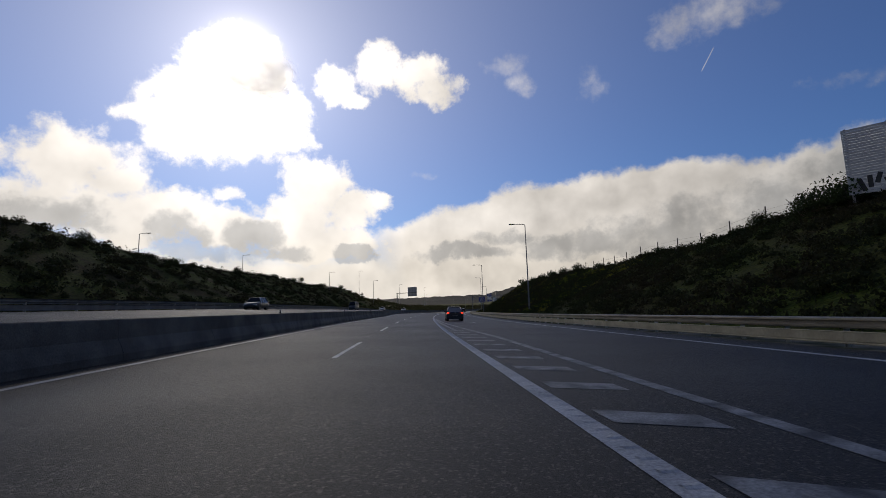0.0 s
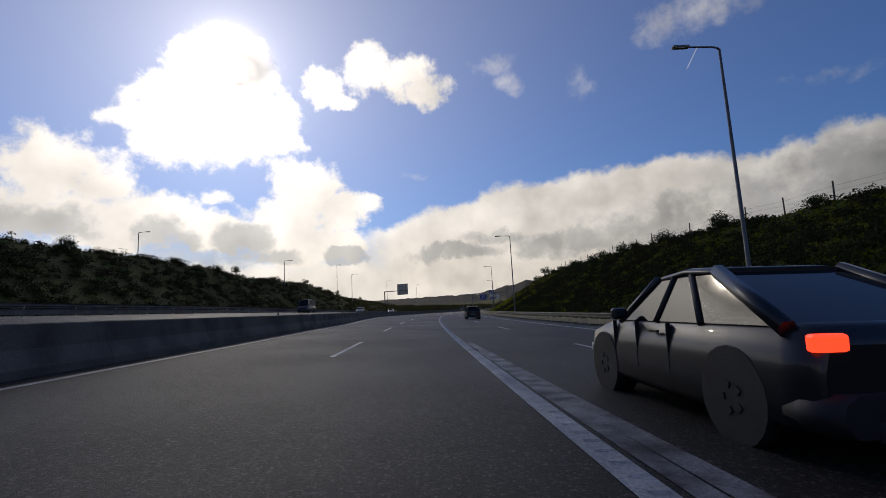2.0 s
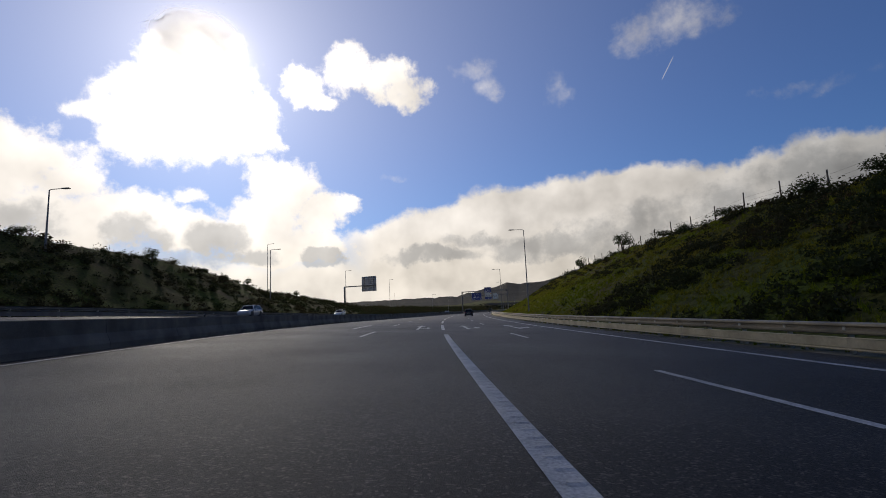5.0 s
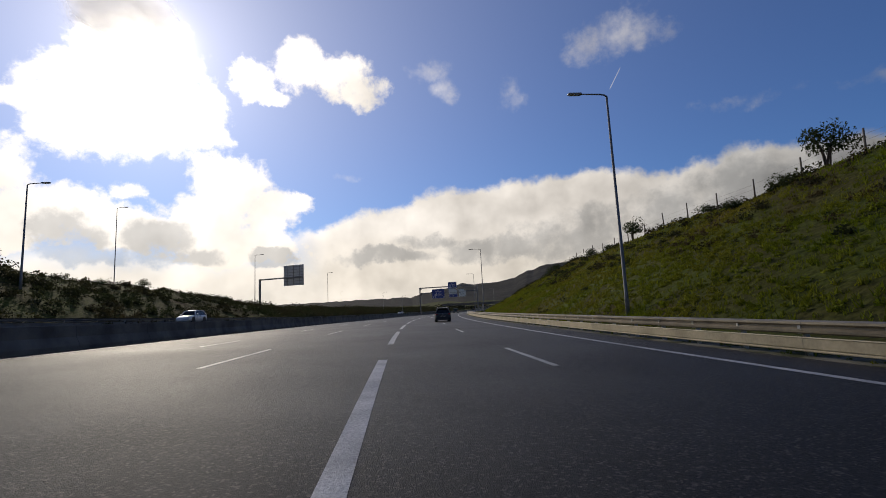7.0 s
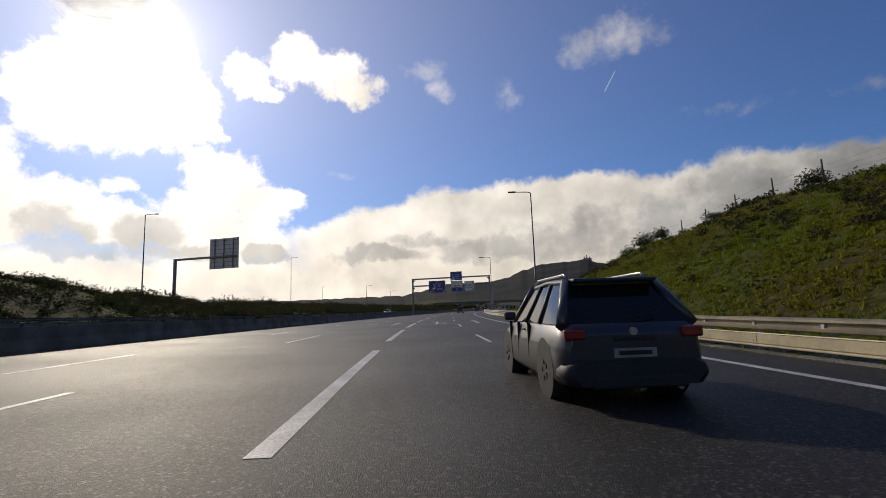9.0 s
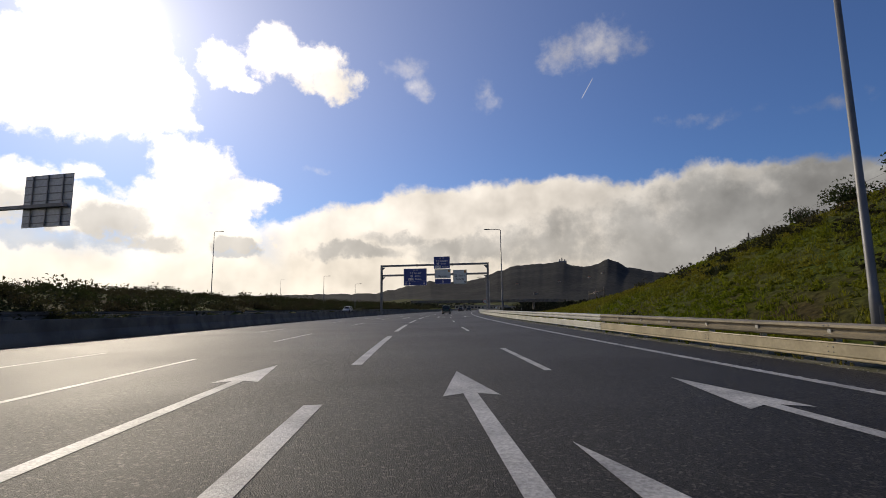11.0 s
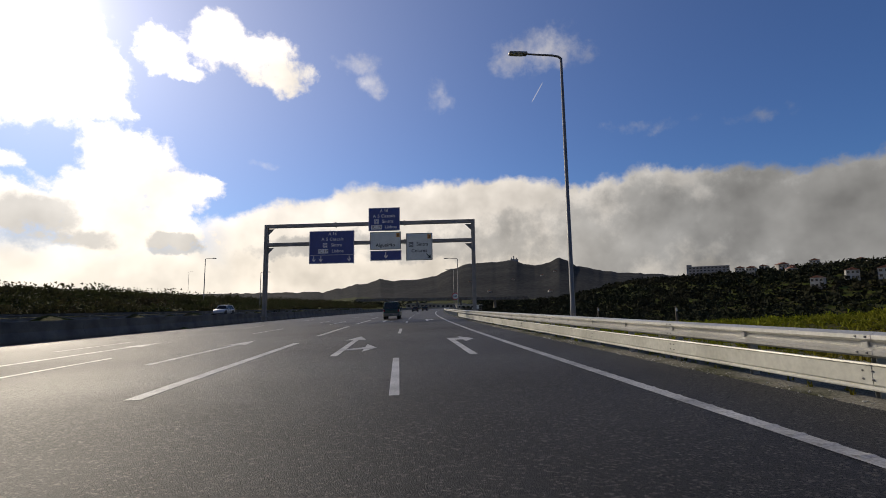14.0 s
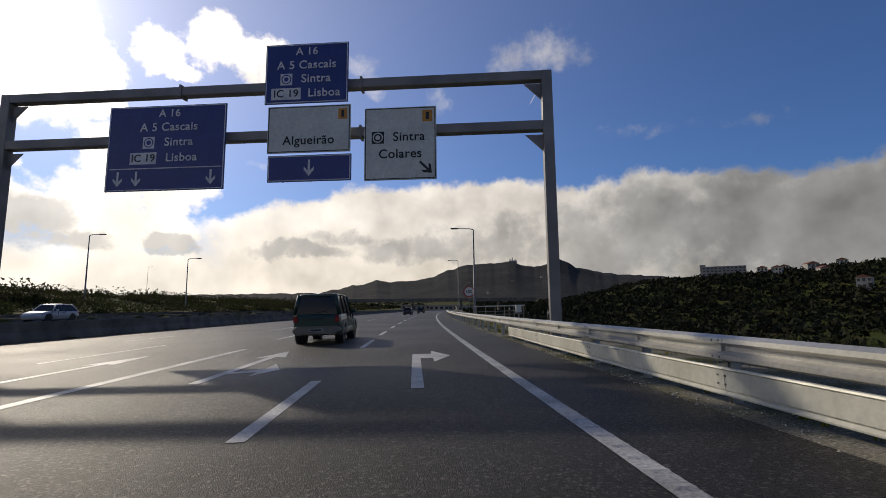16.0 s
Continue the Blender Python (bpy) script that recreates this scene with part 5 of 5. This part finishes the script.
# the wooded mountain ridge on the horizon
RIDGE_AZ = np.arange(-75, 96, 0.16)
verts, faces = [], []
RR = [500, 640, 780, 900, 1020, 1140, 1260, 1380, 1500, 1620, 1740, 1860, 1970, 2080, 2180, 2270, 2350, 2400, 2460]
for az_ in RIDGE_AZ:
    el_ = float(skyline(np.array(az_))) + 0.12 * noise.noise((az_ * 1.3, 0, 2)) 
    for r_ in RR:
        t_ = smooth(r_, 420, 2400) ** 1.25
        px_, py_ = math.sin(radians(az_)) * r_, math.cos(radians(az_)) * r_
        fold = 12 * noise.noise((px_ * 0.003, py_ * 0.003, 1)) * t_ * (1 - float(r_ > 2300))
        z_ = math.tan(radians(el_)) * 2400 * float(t_) + fold + (1.2 if r_ < 2450 else -80)
        if r_ > 2300:
            z_ += 3.2 * noise.noise((az_ * 4.1, 3, 2)) + 4.5 * abs(noise.noise((az_ * 9.0, 3, 5)))
        verts.append((35 + math.sin(radians(az_)) * r_, 330 + math.cos(radians(az_)) * r_, z_ - (6 if r_ < 600 else 0)))
n = len(RR)
for i in range(len(RIDGE_AZ) - 1):
    for k in range(n - 1):
        faces.append((i * n + k, (i + 1) * n + k, (i + 1) * n + k + 1, i * n + k + 1))
mountain = mesh_object("backdrop", verts, faces, HILLSIDE, smooth=True)
tagged(mountain, "dark wooded mountain ridge on the horizon", "mountain", kind="structure")


def ridge_z(x, y):
    r_ = math.hypot(x - 35, y - 330)
    az_ = math.degrees(math.atan2(x - 35, y - 330))
    return math.tan(radians(float(skyline(np.array(az_))))) * 2400 * float(smooth(r_, 420, 2400) ** 1.25) + 1.2


# far woods: joined crowns on the valley sides and the hills
def woods_at(x, y, size, sink):
    """Rows of places for scatter() on the ground at x and y."""
    z = ground_z(x, y) - sink
    return np.stack([x, y, z, size, RNG.uniform(0, math.tau, len(x))], 1)


def polar(count, r0, r1, a0, a1, power):
    r, q = r0 + (r1 - r0) * RNG.uniform(0, 1, count) ** power, np.radians(RNG.uniform(a0, a1, count))
    return 35 + np.sin(q) * r, 330 + np.cos(q) * r


def beside(count, y0, y1, d0, width, power):
    ys, ds = RNG.uniform(y0, y1, count), d0 + width * RNG.uniform(0, 1, count) ** power
    keep = ds > 17 + 11 * smooth(-ys, -344, -321)
    ws = np.array([at(p, q)[:2] for p, q in zip(ys[keep], ds[keep])])
    return ws[:, 0], ws[:, 1]


x, y = polar(3400, 90, 900, -28, 72, 1.3)
_, d = road_coords(x, y)
clearing = np.array([noise.noise((p * 0.012, q * 0.012, 1)) < -0.22 for p, q in zip(x, y)])
keep = ((d < -34) | (d > 24)) & ~((d > 0) & clearing)
far_places = [woods_at(x[keep], y[keep], RNG.uniform(1.6, 3.6, keep.sum()) * np.clip(np.hypot(x[keep] - 35, y[keep] - 330) / 330, 0.4, 1), 0.4)]
x, y = beside(1500, 440, 640, 15, 165, 1.3)
far_places.append(woods_at(x, y, RNG.uniform(1.4, 3.0, len(x)), 0.4))
x, y = beside(900, 322, 450, 22, 150, 1.2)
middle_places = woods_at(x, y, RNG.uniform(1.4, 3.2, len(x)), 0.4)
x, y = polar(5000, 110, 660, 24, 76, 1.0)
_, d = road_coords(x, y)
x, y = x[d > 22], y[d > 22]
far_places.append(woods_at(x, y, (2.3 + 3.8 * RNG.uniform(0, 1, len(x)) ** 2.2) * np.clip(np.hypot(x - 35, y - 330) / 330, 0.4, 1), 0.6))
far_places = np.concatenate(far_places)
middle_places = np.concatenate([middle_places, far_places[np.hypot(far_places[:, 0] - 35, far_places[:, 1] - 330) < 210][::2]])
far_places = far_places[np.hypot(far_places[:, 0] - 35, far_places[:, 1] - 330) >= 210]
scatter("woods", DENSE, far_places, WOODLAND, "dark mixed woods on the valley sides and hills", "woods")


x, y = beside(1700, 320, 470, 16, 62, 1.2)
near_places = woods_at(x, y, RNG.uniform(0.9, 2.3, len(x)), 0.3)
FULL = [leaf_clump(RNG, 300, 1.0, 0.06) for _ in range(5)]
scatter("woods", FULL, middle_places, WOODLAND, "dark dense trees on the valley side", "woods")
scatter("thicket", FULL, near_places, WOODLAND, "dark dense thicket in the valley behind the guard rail", "thicket")


# ---- fence along the crest ----
fence = thing("fence", Matrix(), "wire fence on weathered wooden posts along the crest", "fence")
tops = []
for k, y in enumerate(np.arange(36, 318, 5.2)):
    w = at(float(y), 30.6)
    z = float(ground_z(w.x, w.y)[0])
    lean = (RNG.uniform(-0.08, 0.08), RNG.uniform(-0.06, 0.06))
    h = RNG.uniform(1.5, 1.9)
    part("post", tube(bmesh.new(), [(w.x, w.y, z - 0.4), (w.x + lean[0], w.y + lean[1], z + h)], [0.075, 0.06], 7), POST_WOOD, fence)
    tops.append((w.x, w.y, z))
for h in (0.5, 0.9, 1.3):
    part("wire", tube(bmesh.new(), [(x, y, z + h) for x, y, z in tops], 0.008, 4), WIRE, fence)

# ---- timber rail sloping down the end of the hill ----
hand_rail = thing("timber_rail", Matrix(), "weathered timber rail on three posts sloping down the hill", "fence")
tops = []
for az_, r_, rail_h in ((53.4, 25.0, 0.9), (56.2, 24.0, 0.9), (59.4, 23.2, 0.95)):
    x, y = 19.3 + math.sin(radians(az_)) * r_, 286.4 + math.cos(radians(az_)) * r_
    z = float(ground_z(x, y)[0])
    part("post", tube(bmesh.new(), [(x, y, z - 0.4), (x + 0.03, y, z + rail_h + 0.35)], [0.06, 0.05], 8), POST_WOOD, hand_rail)
    tops.append((x, y - 0.06, z + rail_h))
part("rail", tube(bmesh.new(), tops, 0.05, 8), POST_WOOD, hand_rail)


def marker_post(y, d, height):
    p = thing("marker_post", on_road(y, d), "slim pale marker post behind the guard rail", "post", "marker posts")
    z = float(ground_z(*at(y, d)[:2])[0]) - at(y, d).z
    part("post", box(bmesh.new(), 0, 0, (height + z - 0.2) / 2, 0.06, 0.05, height - z + 0.2, bevel=0.01), POST_WOOD, p)
    part("band", box(bmesh.new(), 0, -0.033, height - 0.12, 0.056, 0.012, 0.12), SIGN_WHITE, p, "white reflective band")


for y, d, height in ((318.0, 13.4, 1.0), (324.0, 13.2, 0.95), (352.0, 10.8, 1.0), (360.0, 10.9, 1.15)):
    marker_post(y, d, height)

railing = thing("culvert_railing", on_road(371.0, 12.2), "low dark railing with a pale top bar over a culvert", "railing")
for x in np.linspace(-1.9, 1.9, 6):
    part("post", box(bmesh.new(), float(x), 0, 0.5, 0.05, 0.05, 1.5), GANTRY, railing)
for z in (0.55, 0.8):
    part("bar", box(bmesh.new(), 0, 0, z, 4.0, 0.04, 0.05), GANTRY, railing)
part("top_bar", box(bmesh.new(), 0, 0, 1.22, 4.1, 0.12, 0.09, bevel=0.01), SKIRT, railing)
w_box = thing("meter_box", on_road(369.5, 13.4), "small white meter box on a short post", "box")
part("post", box(bmesh.new(), 0, 0, 0.2, 0.1, 0.1, 1.4), GANTRY, w_box)
part("housing", box(bmesh.new(), 0, 0, 0.95, 0.42, 0.26, 0.5, bevel=0.02), SIGN_WHITE, w_box)
part("hood", box(bmesh.new(), 0, 0, 1.22, 0.48, 0.32, 0.05, bevel=0.01), SIGN_WHITE, w_box)

# ---- panel on the crest, seen from behind ----
w = at(27.0, 28.5)
z = float(ground_z(w.x, w.y)[0])
hoarding = thing("hoarding", Matrix.Translation((w.x, w.y, z)) @ pose(0, 0, 0, 0, 0, -46), "tall pale slatted hoarding with graffiti at its foot", "hoarding")
for k in range(26):
    part("slat", box(bmesh.new(), 0, (k % 2) * 0.012, 0.4 + k * 0.17, 4.6, 0.04, 0.155, bevel=0.01), SIGN_BACK, hoarding)
for x in (-2.1, 0, 2.1):
    part("support", box(bmesh.new(), x, 0.12, 2.2, 0.14, 0.16, 5.2), GANTRY, hoarding)
for k in range(9):
    part("graffiti", box(bmesh.new(), -1.6 + 0.42 * k, -0.026, 0.9 + 0.16 * (k % 3), 0.26, 0.006, 0.9 - 0.1 * (k % 4), Matrix.Rotation(radians(18 * ((k % 3) - 1)), 4, "Y")), LETTER_BLACK, hoarding)


# ---- far buildings ----
def building(name, label, x, y, sx, sy, floors, mat, turn=0.0, roof=None, bays=6):
    z = max(float(ground_z(x, y)[0]), ridge_z(x, y) if math.hypot(x - 35, y - 330) > 500 else -50) - 0.6
    p = thing(name, Matrix.Translation((x, y, z)) @ pose(0, 0, 0, 0, 0, turn), label, "building", "buildings on the hill")
    h = floors * 3.1 + 0.6
    part("wall", box(bmesh.new(), 0, 0, h / 2, sx, sy, h), mat, p)
    if roof:
        part("roof", prism(bmesh.new(), [(-sx / 2 - 0.4, 0), (sx / 2 + 0.4, 0), (0, sx * 0.22)], sy + 0.8, Matrix.Translation((0, -sy / 2 - 0.4, h))), roof, p)
    else:
        part("parapet", box(bmesh.new(), 0, 0, h + 0.25, sx + 0.3, sy + 0.3, 0.5), mat, p)
    for fl in range(floors):
        for k in range(bays):
            wx = -sx / 2 + sx * (k + 0.5) / bays
            wn = part("window", box(bmesh.new(), wx, -sy / 2 - 0.02, 0.6 + fl * 3.1 + 1.7, sx / bays * 0.55, 0.1, 1.5), PANE, p)
    return p


def far_at(az, r):
    return 34 + math.sin(radians(az)) * r, 333 + math.cos(radians(az)) * r


x, y = far_at(50.8, 575)
building("hotel", "long grey several-storey building on the hill", x, y, 40, 14, 4, PLASTER_GREY, -44, bays=11)
part("stair_tower", box(bmesh.new(), -19, 0, 7.5, 5, 12, 16), PLASTER_GREY, bpy.data.objects["hotel"])
for k in range(20):
    az = RNG.uniform(54, 72)
    x, y = far_at(az, RNG.uniform(330, 600))
    building("house", "white house with a clay tile roof on the hill", x, y, RNG.uniform(5, 8), RNG.uniform(5, 8), int(RNG.integers(1, 3)), PLASTER_WHITE, RNG.uniform(-70, -20), ROOF_TILE, 3)
for k in range(6):
    x, y = far_at(RNG.uniform(20, 34), RNG.uniform(900, 1500))
    building("house", "pale house among the woods on the mountain", x, y, 8, 8, 1, PLASTER_WHITE, RNG.uniform(-40, -10), ROOF_TILE, 3)
for k in range(7):
    x, y = far_at(16 + 1.1 * k, 330 + 20 * (k % 3))
    building("warehouse", "low white building beside the road far ahead", x, y, 14, 10, 1, PLASTER_WHITE, -18, None, 4)

x, y = far_at(28.4, 2385)
z = math.tan(radians(float(skyline(np.array(28.4))))) * 2385 + 1
palace = thing("palace", Matrix.Translation((x, y, z)) @ pose(0, 0, 0, 0, 0, -28), "small pale palace with towers on the mountain top", "castle")
part("wing", box(bmesh.new(), 0, 0, 6, 40, 10, 16), PLASTER_GREY, palace)
for px_, ph_ in ((-14, 19), (-3, 27), (11, 18)):
    tower_ = part("tower", tube(bmesh.new(), [(px_, 0, 0), (px_, 0, ph_)], 3, 10), PLASTER_GREY, palace)
    part("dome", tube(bmesh.new(), [(px_, 0, ph_), (px_, 0, ph_ + 2), (px_, 0, ph_ + 5)], [3.2, 2.3, 0.2], 10), PLASTER_GREY, tower_)

# ---- overpass far ahead ----
w = at(640, 0)
bridge = thing("overpass", Matrix.Translation((w.x, w.y, w.z)) @ pose(0, 0, 0, 0, 0, heading(640) + 4), "grey concrete road overpass crossing far ahead", "bridge")
part("deck", box(bmesh.new(), 0, 0, 6.6, 130, 10, 1.3, bevel=0.05), CONCRETE, bridge)
for s in (-1, 1):
    part("parapet", box(bmesh.new(), 0, s * 4.8, 7.7, 130, 0.3, 1.0), CONCRETE, bridge)
for x in (-42, -19, 14, 40):
    part("pier", box(bmesh.new(), x, 0, 3.0, 1.4, 6.5, 6.4, bevel=0.1), CONCRETE, bridge)

# ---- speed limit sign by the lamp past the gantry ----
w = at(384.5, 10.9)
disc = thing("speed_sign", Matrix.Translation(w) @ pose(0, 0, 0, 0, 0, heading(384)), "round white speed limit sign with a red rim on a post", "road sign")
part("post", tube(bmesh.new(), [(0, 0, -0.3), (0, 0, 3.3)], 0.04, 8), POLE, disc)
part("rim", tube(bmesh.new(), [(0, -0.05, 2.9), (0, -0.09, 2.9)], 0.62, 28), RED, disc)
face = part("face", tube(bmesh.new(), [(0, -0.08, 2.9), (0, -0.1, 2.9)], 0.5, 28), SIGN_WHITE, disc)
lettering("100", 0, 2.9, 0.48, LETTER_BLACK, disc, y=-0.107)


# ---- the cumulus that drifts across the sun and shades the first stretch ----
fv, ff = [], []
NU, NV = 72, 36
for i in range(NV + 1):
    for k in range(NU):
        p_, q_ = math.pi * i / NV, math.tau * k / NU
        u = Vector((math.sin(p_) * math.cos(q_), math.sin(p_) * math.sin(q_), math.cos(p_)))
        s = 1 + 0.30 * noise.noise(u * 1.7 + Vector((3, 1, 7))) + 0.12 * noise.noise(u * 4.3) + 0.05 * noise.noise(u * 11.0)
        fv.append((u.x * 135 * s, u.y * 40 * s, u.z * 100 * s * (0.85 if u.z < 0 else 1)))
for i in range(NV):
    for k in range(NU):
        ff.append((i * NU + k, i * NU + (k + 1) % NU, (i + 1) * NU + (k + 1) % NU, (i + 1) * NU + k))
VAPOUR = bpy.data.materials.new("cloud_vapour")
VAPOUR.use_nodes = True
vn, vl = VAPOUR.node_tree.nodes, VAPOUR.node_tree.links
vn.clear()
clear, milk, blend = vn.new("ShaderNodeBsdfTransparent"), vn.new("ShaderNodeBsdfTranslucent"), vn.new("ShaderNodeMixShader")
grain_ = vn.new("ShaderNodeTexNoise")
grain_.inputs["Scale"].default_value, grain_.inputs["Detail"].default_value = 0.03, 6.0
mr = vn.new("ShaderNodeMapRange")
mr.inputs["To Min"].default_value, mr.inputs["To Max"].default_value = 0.58, 0.76
vl.new(grain_.outputs["Fac"], mr.inputs["Value"])
milk.inputs["Color"].default_value = (0.95, 0.95, 0.95, 1)
shape_ = vn.new("ShaderNodeVectorMath")
shape_.operation = "MULTIPLY"
shape_.inputs[1].default_value = (1 / 100.0, 0, 1 / 72.0)
vl.new(vn.new("ShaderNodeTexCoord").outputs["Object"], shape_.inputs[0])
reach_ = vn.new("ShaderNodeVectorMath")
reach_.operation = "LENGTH"
vl.new(shape_.outputs[0], reach_.inputs[0])
fade_ = vn.new("ShaderNodeMapRange")
fade_.interpolation_type = "SMOOTHSTEP"
fade_.inputs["From Min"].default_value, fade_.inputs["From Max"].default_value = 1.1, 0.62
vl.new(reach_.outputs["Value"], fade_.inputs["Value"])
dense_ = vn.new("ShaderNodeMath")
dense_.operation = "MULTIPLY"
vl.new(mr.outputs[0], dense_.inputs[0])
vl.new(fade_.outputs[0], dense_.inputs[1])
vl.new(dense_.outputs[0], blend.inputs[0])
vl.new(clear.outputs[0], blend.inputs[1])
vl.new(milk.outputs[0], blend.inputs[2])
vl.new(blend.outputs[0], vn.new("ShaderNodeOutputMaterial").inputs["Surface"])
puff_cloud = mesh_object("cumulus_cloud", fv, ff, VAPOUR, smooth=True)
puff_cloud.matrix_basis = Matrix.Translation(Vector((2, 62, 0)) + direction(SUN_AZ, SUN_EL) * 1300) @ pose(0, 0, 0, 0, 0, -SUN_AZ)
tagged(puff_cloud, "bright white cumulus cloud drifting in front of the sun", "cloud", kind="stuff")
